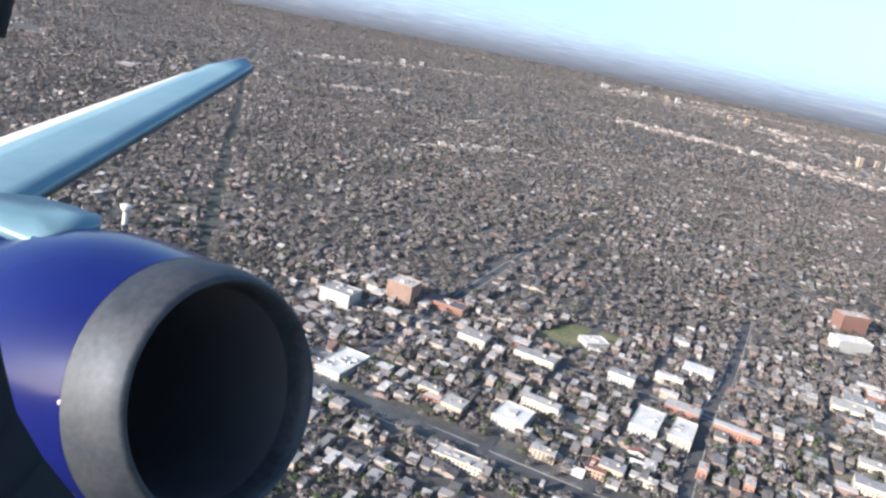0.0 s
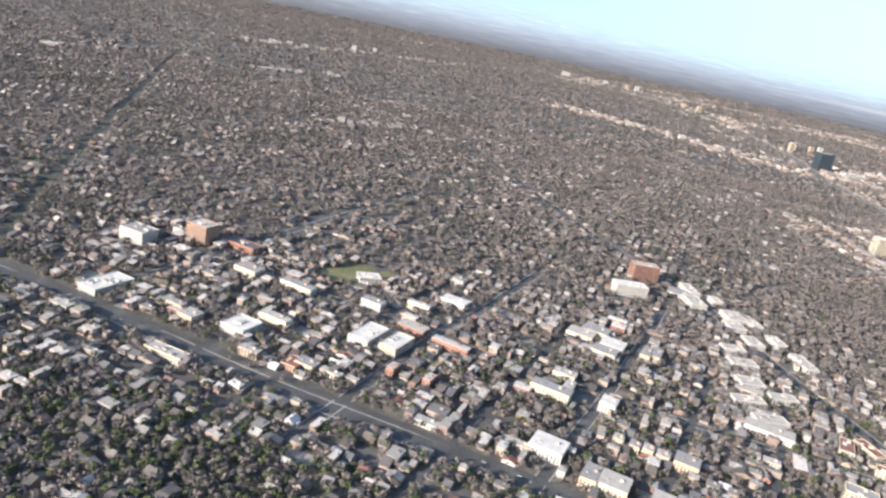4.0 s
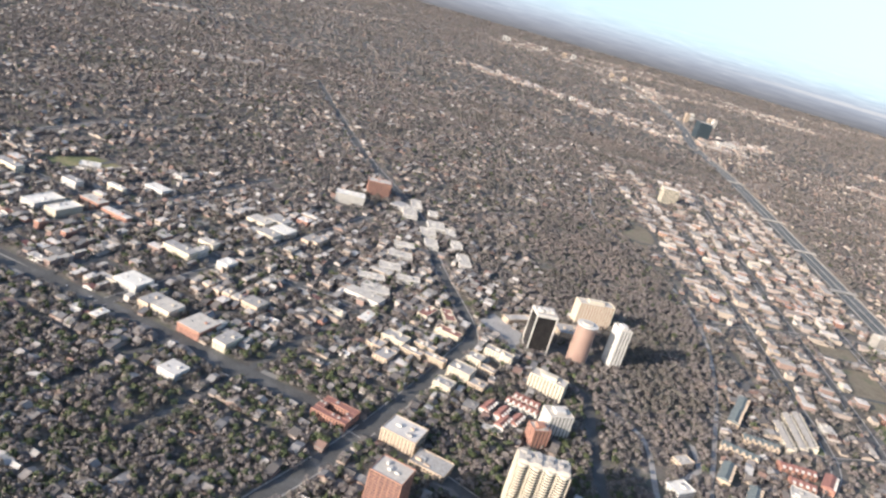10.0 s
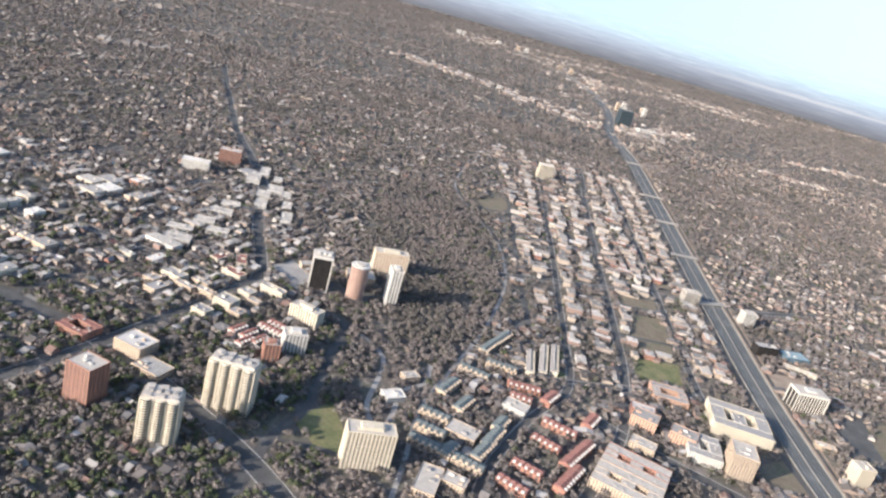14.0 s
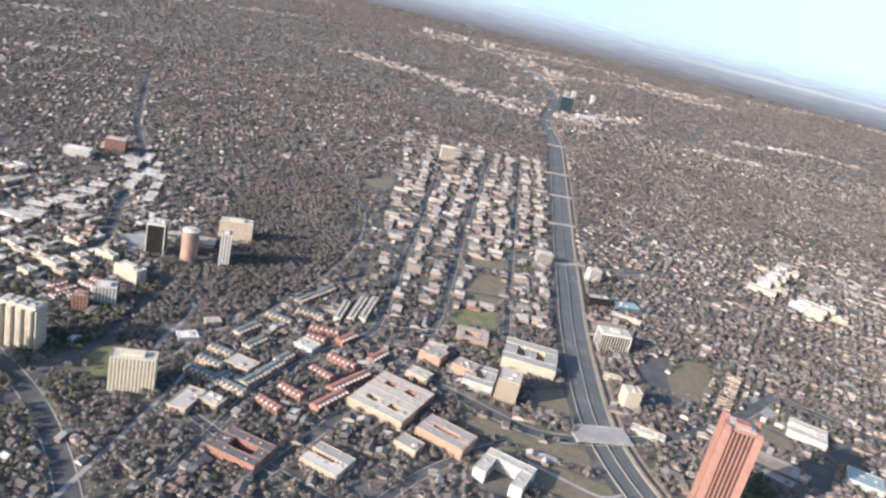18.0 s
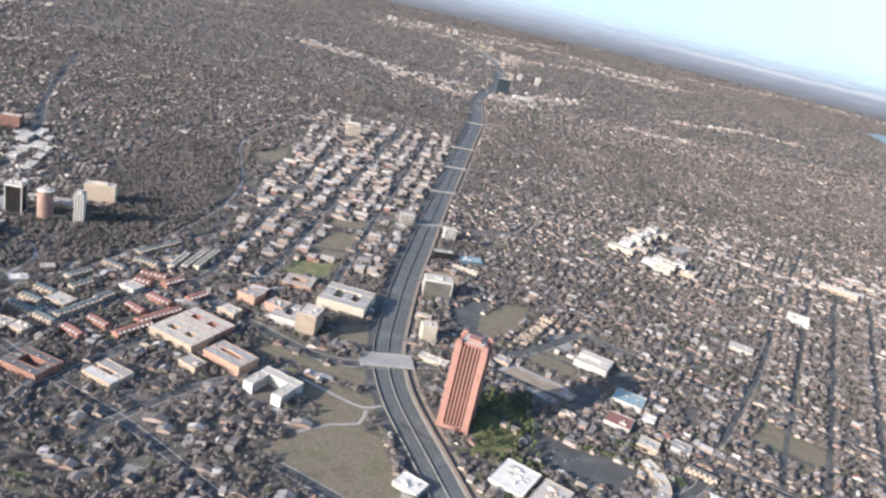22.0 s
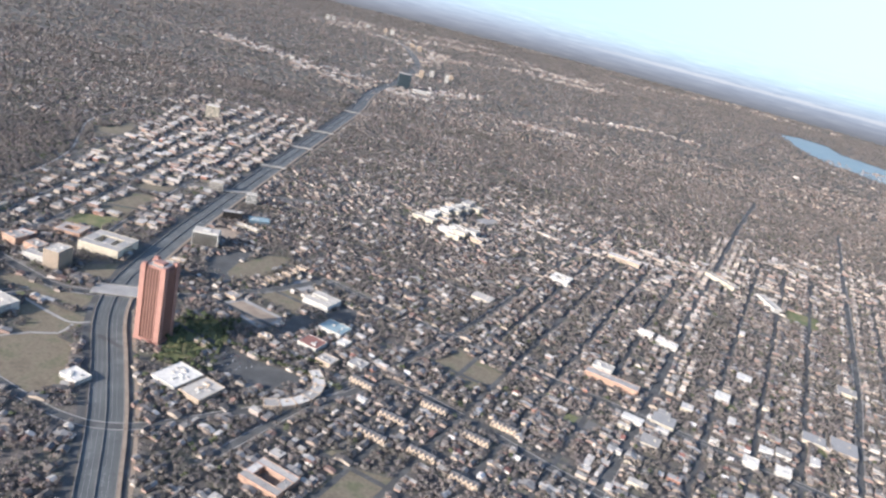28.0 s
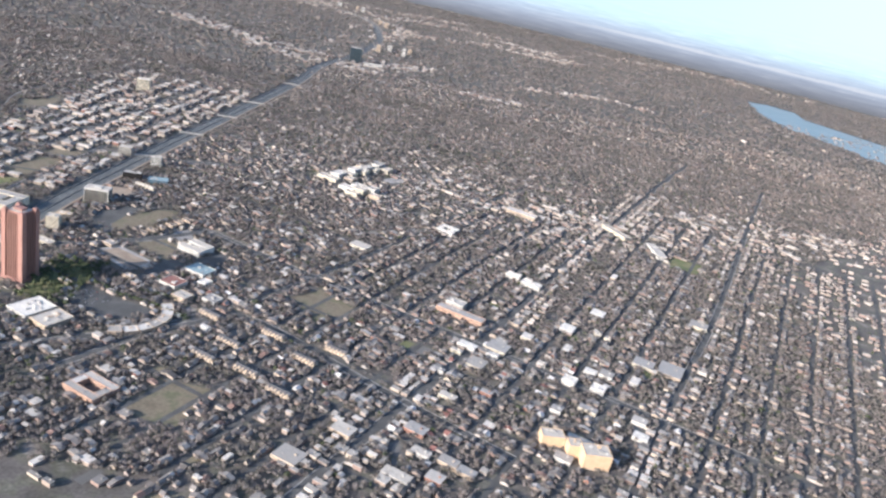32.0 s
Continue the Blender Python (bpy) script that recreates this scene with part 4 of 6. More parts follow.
# store and neighbours east of the tower
building("retail_store", "big white flat-roofed retail store", 831, 43, 22, 26, 4, -30, M_WSTONE, M_WHITE, units=10)
building("retail_store", "grey-roofed half of the retail store", 851, 32, 18, 24, 4, -30, M_TAN, M_GRAVEL, units=12)
for i in range(7):
    a_ = radians(-75 + i * 17)
    building("strip_mall", "curved tan strip mall unit with grey roof", 888 + 36 * math.cos(a_) * 1.0, 66 + 34 * math.sin(a_), 10.5, 9, 3, math.degrees(a_) + 90, M_TAN, M_FLATO, group="strip mall units", units=1)
building("warehouse", "low workshop with striped red and white roof", 910, 128, 18, 16, 3.5, -26, M_WSTONE, M_TILE_RED)
building("warehouse", "low workshop with blue-green metal roof", 924, 160, 22, 18, 4, -26, M_WSTONE, M_TEAL)
building("warehouse", "brown flat-roofed workshop on a lot", 925, 105, 14, 12, 4, -26, M_TAN, M_GRAVEL)
building("workshop", "small white workshop behind the striped roof", 934, 139, 9, 10, 3, -26, M_WSTONE, M_WHITE, units=1)
building("shop", "low white shop at the corner of the belt of trees", 949, 110, 13, 12, 3, -26, M_WSTONE, M_METAL, units=2)
building("shop", "long low grey shop beside the car park", 832, 96, 12, 5, 2.6, -30, M_TAN, M_METAL, units=1)
courtyard("church", "pale stone church with low wings", 906, 207, 26, 22, 8, 5, -26, M_WSTONE, M_GRAVEL, "nes")
for i in range(6):
    building("apartment_block", "narrow tan apartment row with dark roof", 850 + i * 5.4, 222 + i * 10.4, 11, 4.6, 2.6, -26, M_TAN, M_ROOF_DK, group="narrow apartment rows", units=1)
# school and blocks further east
t = building("school", "long orange-lit school building with flat roofs", 1166, 168, 48, 11, 5, -26, M_ORANGE, M_CONCRETE)
building("school_wing", "school wing behind the long block", 1162, 188, 18, 12, 6, -26, M_WSTONE, M_FLATO)
building("hall", "white hall with bright flat roof", 1228, 288, 16, 10, 5, -26, M_WSTONE, M_WHITE)
building("hall", "white hall wing with flat roof", 1246, 272, 10, 22, 5, 63, M_WSTONE, M_WHITE)
for x_, y_, w_, d_, h_ in ((1229, -13, 17, 11, 9), (1244, -22, 10, 10, 10), (1258, -30, 20, 14, 12)):
    t = thing("telephone_exchange", x_, y_, 4, "tall blank buff brick block with flat roof", "building", "blank buff blocks")
    block("wall", M_BUFF, t, 0, 0, 0, w_, d_, h_)
    block("plinth", M_TAN, t, 0, 0, 0, w_ + .3, d_ + .3, .8)
    for k in range(5):
        block("pilaster", M_BUFF, t, (k / 4 - .5) * (w_ - .5), -d_ / 2, .8, .5, .25, h_ - .8)
    rooftop(t, w_, d_, h_, M_GRAVEL, rng, M_BUFF, 4)
    claim_rect(x_, y_, w_, d_, 4)
for x_, y_ in ((1258, 80), (1282, 74)):
    building("workshop", "square flat-roofed pale workshop", x_, y_, 12, 12, 4, -26, M_WSTONE, M_WHITE, group="square workshops")
courtyard("apartment_block", "cream court block with sunlit walls", 912, -44, 28, 22, 6, 4, -28, M_ORANGE, M_FLATO)
courtyard("apartment_block", "white block round a small court", 1155, 395, 22, 22, 6, 5, -26, M_WSTONE, M_WHITE)
building("school", "long low school with pale roof beside a field", 1440, 470, 12, 46, 5, 5, M_WSTONE, M_FLATO)
building("school", "curved row of cream school buildings", 1395, 520, 12, 50, 5, 30, M_CREAM, M_FLATO)
building("warehouse", "long tan flat-roofed brick warehouse", 1260, 520, 44, 14, 5, -26, M_TAN, M_FLATO)


# ---- water tower by the power line corridor ----
t = thing("water_tower", -180, 430, 0, "white water tower with a fluted stem and bulging tank", "water tower")
part("stem", ring(2.0, 1.5, 0, 9.5, 18), M_WSTONE, t)
part("neck", ring(1.5, 3.0, 9.5, 1.5, 18), M_WHITE, t)
part("tank", ring(3.0, 3.2, 11, 2.5, 18), M_WHITE, t)
part("cap", ring(3.2, .5, 13.5, 1.0, 18), M_WHITE, t)
claim_rect(-180, 430, 8, 8, 0)

M_SHG = material("weathered_grey_shingle", [(0, (.2, .185, .17)), (1, (.3, .28, .26))], .8, .9)

# ---- red-tiled townhouse rows ----
def townhouse_row(x, y, n, rot, roofm, wall, label, unit=3.4, depth=7.0, h=3.2):
    t = thing("townhouse_row", x, y, rot, label, "townhouses", "townhouse rows")
    for i in range(n):
        u = (i - (n - 1) / 2) * unit
        block("unit", wall, t, u, 0, 0, unit - .06, depth - (i % 2) * .7, h)
        bm = bmesh.new()
        dd, e = depth / 2 + .3 - (i % 2) * .35, h + .02
        v = [bm.verts.new(p) for p in ((u - unit / 2, -dd, e), (u + unit / 2, -dd, e), (u + unit / 2, dd, e), (u - unit / 2, dd, e), (u - unit / 2 + .3, 0, e + 1.5), (u + unit / 2 - .3, 0, e + 1.5))]
        for q in ((0, 1, 5, 4), (2, 3, 4, 5), (1, 2, 5), (3, 0, 4), (3, 2, 1, 0)):
            bm.faces.new([v[k] for k in q])
        part("roof", bm, roofm, t)
        block("gable", M_WSTONE if roofm is M_TILE_RED else wall, t, u, -depth / 2 + .7, h + .02, unit * .42, 1.5, 1.0)
    for k in (.55, 1.9):
        bm = bmesh.new()
        for i in range(n):
            for q in (-1, 1):
                box(bm, (i - (n - 1) / 2) * unit, q * (depth - (i % 2) * .7) / 2, k, unit * .5, .08, .75)
        tagged(part("glazing", bm, M_GLASS, t), kind="stuff")
    claim_rect(x, y, n * unit, depth + 1, rot, 1.5)


for x_, y_, n_, r_ in ((411, 205, 6, -24), (414, 212, 5, -24), (393, 197, 4, 62), (400, 194, 4, 62), (400, 185, 4, 62), (407, 190, 4, 62)):
    townhouse_row(x_, y_, n_, r_, M_TILE_RED, M_WSTONE, "row of white-gabled townhouses with dark red tile roofs", 3.0, 5.4)
for x_, y_, n_, r_ in ((565, 212, 6, -3), (562, 198, 4, -13), (581, 206, 5, 58), (583, 175, 6, -25), (573, 156, 5, -31), (560, 129, 5, -28), (551, 112, 5, -31), (590, 152, 10, 56), (582, 128, 8, 58), (604, 190, 5, 60)):
    townhouse_row(x_, y_, n_, r_, M_TILE_RED, M_BRICK, "row of brick townhouses with red tile roofs and pale gables")
for x_, y_, n_, r_ in ((518, 191, 6, 62), (527, 175, 5, 62), (534, 216, 6, -24), (552, 232, 6, -10), (545, 255, 6, 62), (555, 273, 6, 62), (511, 158, 5, -20), (509, 143, 5, -20), (508, 129, 6, -20), (519, 128, 4, 62), (529, 121, 5, -24), (537, 135, 6, 62), (543, 149, 6, 64), (548, 164, 4, 64)):
    townhouse_row(x_, y_, n_, r_, M_SLATE, M_TAN, "row of tan townhouses with blue-grey slate roofs")
for x_, y_, n_, r_ in ((572, 247, 9, 84), (582, 256, 12, 82), (590, 260, 12, 82)):
    townhouse_row(x_, y_, n_, r_, M_SHG, M_CREAM, "row of narrow cream townhouses with grey roofs", 3.4, 5.4)
for x_, y_, n_, r_ in ((1040, 40, 6, -26), (1062, 62, 6, -26), (968, 20, 6, -26), (980, 46, 6, -26), (955, 84, 6, -30), (1010, 70, 6, -26), (1002, 10, 6, -26), (1030, -10, 6, -26)):
    townhouse_row(x_, y_, n_, r_, M_ROOF_DK, M_TAN, "row of tan townhouses with dark roofs")

# ---- small car parks, yards and vacant plots between the buildings ----
R = np.random.default_rng(11)
M_LOTS = material("yards_and_car_parks", [(0, (.12, .113, .105)), (.3, (.24, .225, .2)), (.45, (.15, .142, .13)), (.62, (.2, .17, .11)), (.78, (.15, .155, .07)), (.9, (.33, .3, .26))], .15, .95, by="island", interp="CONSTANT", fine=12)
vs_, fs_ = [], []
for ang_, x0_, x1_, y0_, y1_, n_ in ((WEST, -80, 400, 170, 430, 120), (MID, 570, 745, 270, 900, 90), (EAST, 880, 1700, -150, 560, 300), (MID, 560, 700, -40, 260, 30)):
    for _ in range(n_):
        x_, y_ = float(R.uniform(x0_, x1_)), float(R.uniform(y0_, y1_))
        w_, d_ = float(R.uniform(5, 16)), float(R.uniform(5, 12))
        if not open_at(np.array([x_]), np.array([y_]))[0]:
            continue
        c_, s_ = math.cos(radians(ang_)), math.sin(radians(ang_))
        o_ = len(vs_)
        z_ = .012 + .0006 * (o_ // 4 % 60)
        vs_ += [(x_ + a * w_ / 2 * c_ - b * d_ / 2 * s_, y_ + a * w_ / 2 * s_ + b * d_ / 2 * c_, z_) for a, b in ((-1, -1), (1, -1), (1, 1), (-1, 1))]
        fs_.append((o_, o_ + 1, o_ + 2, o_ + 3))
        claim_rect(x_, y_, w_ * .8, d_ * .8, ang_, 0)
tagged(new("yards", mesh_arrays("yards", np.array(vs_), fs_, [M_LOTS])), "small car parks, yards and vacant grass plots", "yards", kind="stuff")

# ---- mid-rise blocks along the streets ----


def district(angle, x0, x1, y0, y1, row, lot, keep, jitter=.5):
    """Lots in rows along parallel streets: places and turns."""
    a = radians(angle)
    c, s = math.cos(a), math.sin(a)
    cx, cy = (x0 + x1) / 2, (y0 + y1) / 2
    half = math.hypot(x1 - x0, y1 - y0) / 2
    us, vs = np.arange(-half, half, lot), np.arange(-half, half, row)
    u, v = np.meshgrid(us, vs)
    side = np.stack([v + row * .25, v + row * .75]).ravel()
    u = np.tile(u.ravel(), 2) + R.normal(0, jitter, side.size)
    side = side + R.normal(0, jitter * .6, side.size)
    x, y = cx + u * c - side * s, cy + u * s + side * c
    ok = (x > x0) & (x < x1) & (y > y0) & (y < y1) & (R.random(x.size) < keep) & open_at(x, y)
    return x[ok], y[ok], np.full(ok.sum(), a)


def wooded(x, y):
    """The creek valley, which stays trees."""
    return ((x > 478) & (x < 566) & (y > 205) & (y < 520) & (x < 500 + (y - 200) * .25 + 20)) | ((x > 432) & (x < 512) & (y > 60) & (y < 330) & (x > 425 + (y - 60) * .05)) | ((x > 440) & (x < 560) & (y > 360) & (y < 620))


def mid_block(label, x, y, w, d, h, rot, wall, roofm, group, n):
    t = thing("apartment_block", x, y, rot, label, "building", group)
    block("wall", wall, t, 0, 0, 0, w, d, h)
    for k in range(n):
        bm = bmesh.new()
        for a, c, turn in ((w, d, 0), (d, w, 1)):
            m = max(2, round(a / 1.6))
            for i in range(m):
                u = ((i + .5) / m - .5) * a
                for q in (-1, 1):
                    if turn:
                        box(bm, q * c / 2, u, .4 + k * 1.15, .08, a / m * .5, .6)
                    else:
                        box(bm, u, q * c / 2, .4 + k * 1.15, a / m * .5, .08, .6)
        tagged(part("glazing", bm, M_GLASS, t), kind="stuff")
    block("roof", roofm, t, 0, 0, h, w + .1, d + .1, .14)
    block("stair_head", wall, t, w * .2, d * .1, h + .14, 1.3, 1.1, .7)
    block("rooftop_unit", M_METAL, t, -w * .22, -d * .15, h + .14, .9, .8, .45)
    claim_rect(x, y, w, d, math.degrees(0) + rot, .4)


LABELS = ("cream apartment block with a flat pale roof", "tan brick apartment block with flat roof", "white low-rise block with roof plant", "red brick low-rise block with grey roof", "orange brick walk-up block with flat roof")
SHOPS = ("low cream shop with flat roof on the avenue", "low tan workshop with flat roof", "white flat-roofed shop on the avenue", "low red brick building with flat roof", "orange brick shop with flat roof")
WALLS = (M_CREAM, M_TAN, M_WSTONE, M_BRICK, M_ORANGE)
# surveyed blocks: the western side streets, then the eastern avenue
def surveyed(rows, labels, rot, group, pale):
    """Known blocks: x, y, width, depth, height, kind of wall."""
    for k, (x, y, w, d, h, m) in enumerate(rows):
        if open_at(np.array([float(x)]), np.array([float(y)]))[0]:
            mid_block(labels[m], x, y, w, d, h, rot, WALLS[m], M_WHITE if m == 2 and pale and k % 2 else (M_METAL, M_GRAVEL, M_FLATO)[k % 3], group, max(1, int(h / 1.4)))


surveyed(((203, 284, 20, 8, 6, 0), (216, 285, 11, 8, 5, 0), (227, 300, 15, 10, 5, 2), (227, 280, 7, 11, 5, 0), (213, 308, 12, 7, 4, 0), (260, 241, 11, 10, 5, 1), (302, 276, 8, 12, 3, 2), (316, 290, 24, 10, 4, 2), (271, 217, 15, 12, 6, 0), (259, 196, 8, 14, 5, 0), (242, 203, 14, 16, 5, 3)), LABELS, WEST - 3, "side street blocks", False)
surveyed(((213, 216, 7, 13, 5, 1), (222, 213, 13, 12, 5, 0), (239, 188, 9, 7, 3, 2), (224, 195, 9, 8, 3, 2), (257, 182, 11, 12, 4, 0), (276, 191, 18, 7, 4, 1), (280, 176, 11, 12, 4, 1), (219, 165, 20, 9, 3, 1), (245, 160, 10, 10, 4, 2), (241, 349, 14, 11, 4, 0), (230, 369, 16, 12, 4, 0)), LABELS, WEST - 3, "side street blocks", False)
surveyed(((1174, 125, 10, 6, 3, 2), (1153, 23, 14, 7, 3, 0), (1109, -19, 11, 7, 3, 2), (1100, -34, 13, 8, 3, 1), (1134, -53, 14, 7, 3, 2), (1153, -58, 14, 9, 3, 1), (1240, 32, 9, 9, 3, 2), (1281, 103, 11, 9, 3, 2), (1295, 102, 12, 12, 4, 2), (1267, 40, 15, 8, 3, 0), (1119, -81, 20, 9, 3, 2), (1144, -77, 12, 10, 3, 3), (1165, -66, 13, 8, 3, 1), (1083, 30, 13, 5, 3, 1)), SHOPS, EAST - 90, "avenue buildings", True)
surveyed(((1145, 61, 11, 5, 3, 2), (1161, 98, 10, 5, 3, 0), (1193, 102, 11, 6, 3, 2), (1203, 130, 11, 6, 3, 0), (1237, 102, 8, 6, 3, 2), (1273, 191, 7, 6, 3, 0), (1284, 188, 7, 6, 3, 0), (1303, 182, 7, 6, 3, 0), (1312, 177, 6, 6, 3, 0), (1184, 38, 10, 6, 3, 3), (1166, -26, 11, 6, 3, 0), (1185, -11, 13, 8, 3, 3), (1236, -31, 13, 9, 3, 2), (1238, -11, 12, 10, 3, 1)), SHOPS, EAST - 90, "avenue buildings", True)
surveyed(((106, 350, 13, 7, 5, 2), (153, 379, 16, 10, 4, 2), (132, 359, 14, 4, 5, 0), (147, 355, 14, 6, 5, 1), (131, 328, 16, 9, 4, 3), (220, 369, 13, 10, 4, 0), (241, 379, 16, 12, 4, 0), (248, 361, 14, 14, 4, 2), (268, 373, 21, 15, 4, 1), (201, 294, 17, 10, 5, 2), (213, 292, 5, 10, 5, 2), (224, 302, 9, 11, 5, 2), (225, 290, 5, 14, 5, 2), (125, 274, 4, 7, 5, 3)), LABELS, WEST - 3, "side street blocks", True)
surveyed(((129, 271, 4, 7, 5, 3), (143, 270, 4, 8, 5, 3), (152, 313, 21, 5, 5, 3), (62, 233, 6, 4, 3, 2), (69, 231, 8, 4, 3, 2), (99, 245, 14, 8, 3, 2), (86, 263, 10, 7, 4, 1), (98, 260, 11, 4, 3, 0), (31, 362, 15, 10, 5, 0), (62, 352, 21, 7, 5, 0), (61, 303, 17, 6, 5, 0), (23, 287, 9, 9, 5, 1), (12, 298, 10, 5, 4, 1)), LABELS, WEST - 3, "side street blocks", True)
surveyed(((176, 213, 24, 9, 4, 3), (197, 232, 15, 13, 5, 2), (173, 180, 15, 14, 3, 2), (210, 292, 15, 9, 5, 0), (224, 288, 8, 7, 5, 0), (232, 283, 8, 10, 5, 2), (236, 369, 33, 5, 4, 0), (261, 357, 6, 15, 4, 1), (268, 359, 6, 15, 4, 1), (274, 360, 6, 15, 4, 1)), LABELS, WEST - 3, "side street blocks", True)
surveyed(((323, 492, 18, 15, 3, 2), (332, 470, 15, 14, 3, 2), (231, 251, 5, 5, 4, 1), (238, 248, 5, 6, 4, 1), (244, 247, 5, 6, 4, 1), (250, 244, 6, 6, 4, 1), (225, 216, 12, 8, 5, 0), (239, 205, 6, 11, 5, 1), (250, 209, 5, 8, 4, 2), (270, 219, 13, 7, 5, 3)), LABELS, WEST - 3, "side street blocks", True)
surveyed(((1097, -26, 14, 11, 3, 2), (1080, -42, 16, 12, 3, 1), (1050, -79, 18, 15, 3, 1), (1146, 11, 18, 11, 3, 2), (1223, 10, 12, 10, 3, 2), (1178, 82, 15, 16, 3, 0), (1199, 118, 19, 18, 3, 0), (1171, 111, 17, 9, 3, 2), (1322, 167, 16, 26, 4, 1), (1363, 133, 22, 26, 3, 1)), SHOPS, EAST - 90, "avenue buildings", True)
surveyed(((1338, 137, 19, 17, 3, 0), (1313, 232, 14, 15, 3, 2), (1428, 250, 19, 17, 3, 0), (1273, 183, 13, 15, 3, 2), (1058, 295, 21, 15, 3, 0), (1229, 149, 10, 11, 3, 0), (1130, -27, 16, 11, 3, 3), (1250, -12, 21, 20, 3, 1), (1309, 36, 12, 10, 3, 2), (1304, 13, 12, 10, 3, 2)), SHOPS, EAST - 90, "avenue buildings", True)
for ang_, x0_, x1_, y0_, y1_, n_ in ((WEST, -60, 330, 180, 420, 16), (MID, 572, 740, 270, 760, 36), (EAST, 900, 1420, 0, 480, 8)):
    xs, ys, aa = district(ang_, x0_, x1_, y0_, y1_, 22, 13, 1.0, .8)
    order = R.permutation(len(xs))
    got = 0
    for i in order:
        if got >= n_ or wooded(xs[i], ys[i]) or not open_at(xs[i:i + 1], ys[i:i + 1])[0]:
            continue
        k = int(R.integers(0, 5))
        w, d, n = R.uniform(7, 14), R.uniform(4.5, 8), int(R.integers(2, 4))
        mid_block(LABELS[k], float(xs[i]), float(ys[i]), w, d, .3 + n * 1.15, math.degrees(aa[i]) + float(R.choice((0, 0, 90))), WALLS[k], (M_FLATO, M_FLATO, M_GRAVEL, M_WHITE)[int(R.integers(0, 4))], "low-rise blocks", n)
        got += 1

# bars of flats between the streets that run north
COLUMNS = [[(577, 320), (579, 427), (575, 700), (560, 900)], [(597, 290), (609, 380), (618, 508), (634, 764), (644, 900)], [(641, 265), (650, 345), (661, 469), (680, 659), (705, 861), (712, 940)], [(692, 215), (698, 300), (712, 460), (727, 615), (751, 875)], [(735, 233), (740, 315), (747, 396), (757, 500), (774, 665), (798, 890)]]
bx_, by_ = [], []
for ca_, cb_ in zip(COLUMNS[:-1], COLUMNS[1:]):
    yy = 290.0
    while yy < 930:
        yy += float(R.choice((6.5, 8.5, 11, 15)))
        xa_ = float(np.interp(yy, [p[1] for p in ca_], [p[0] for p in ca_])) + 4
        xb_ = float(np.interp(yy, [p[1] for p in cb_], [p[0] for p in cb_])) - 4
        for u_ in ((.22, .74) if xb_ - xa_ > 26 else (.5,)):
            bx_.append(xa_ + (xb_ - xa_) * u_ + float(R.normal(0, 1.8)))
            by_.append(yy)
bx_, by_ = np.array(bx_), np.array(by_)
ok = open_at(bx_, by_) & (R.random(len(bx_)) < .8)
BARS = (bx_[ok], by_[ok], np.full(ok.sum(), radians(MID)))
i = np.clip(((bx_[ok] - X0) / CELL).astype(int), 3, TAKEN.shape[0] - 4)
j = np.clip(((by_[ok] - Y0) / CELL).astype(int), 3, TAKEN.shape[1] - 4)
for di in range(-2, 3):
    for dj in range(-2, 3):
        TAKEN[i + di, j + dj] = True

# ---- houses ----
def gable(w, d, h, r, e=.25):
    """Wall and roof arrays of a gabled house."""
    bm = bmesh.new()
    hw, hd = w / 2, d / 2
    b = [bm.verts.new(p) for p in ((-hw, -hd, 0), (hw, -hd, 0), (hw, hd, 0), (-hw, hd, 0), (-hw, -hd, h), (hw, -hd, h), (hw, hd, h), (-hw, hd, h), (-hw, 0, h + r), (hw, 0, h + r))]
    for q in ((0, 1, 5, 4), (2, 3, 7, 6), (1, 2, 6, 9, 5), (3, 0, 4, 8, 7)):
        bm.faces.new([b[k] for k in q])
    rf = bmesh.new()
    for lift in (0, .12):
        vs = [rf.verts.new(p) for p in ((-hw - e, -hd - e, h - e * r / hd + lift), (hw + e, -hd - e, h - e * r / hd + lift), (hw + e, 0, h + r + lift), (-hw - e, 0, h + r + lift), (hw + e, hd + e, h - e * r / hd + lift), (-hw - e, hd + e, h - e * r / hd + lift))]
        for q in ((0, 1, 2, 3), (3, 2, 4, 5)):
            f = rf.faces.new([vs[k] for k in q])
            if not lift:
                f.normal_flip()
    return bm, rf


def house(kind, roofm, wall):
    """One detached house with its parts, to be copied."""
    w, d, h, r = ((4.2, 5.2, 1.5, 1.1), (5.0, 4.2, 1.7, 1.3), (3.8, 6.0, 1.4, 1.0))[kind]
    t = thing("house", 0, -500, 0, "small " + wall.name.replace("_", " ") + " house with " + roofm.name.replace("_", " ") + " roof", "house", "detached houses")
    b, f = gable(w, d, h, r)
    part("wall", b, wall, t)
    part("roof", f, roofm, t)
    block("chimney", M_BRICK, t, w * .25, .5, h + .3, .35, .35, r + .2)
    block("porch", wall, t, 0, -d / 2 - .5, 0, w * .5, 1.0, h * .75)
    block("porch_roof", roofm, t, 0, -d / 2 - .55, h * .75, w * .56, 1.2, .14)
    for sx in (-1, 1):
        block("window", M_GLASS, t, sx * (w / 2), .3, .55, .06, 1.1, .65)
    block("door", M_TRUNK, t, 0, -d / 2 - 1.0, 0, .4, .06, .8)
    return t


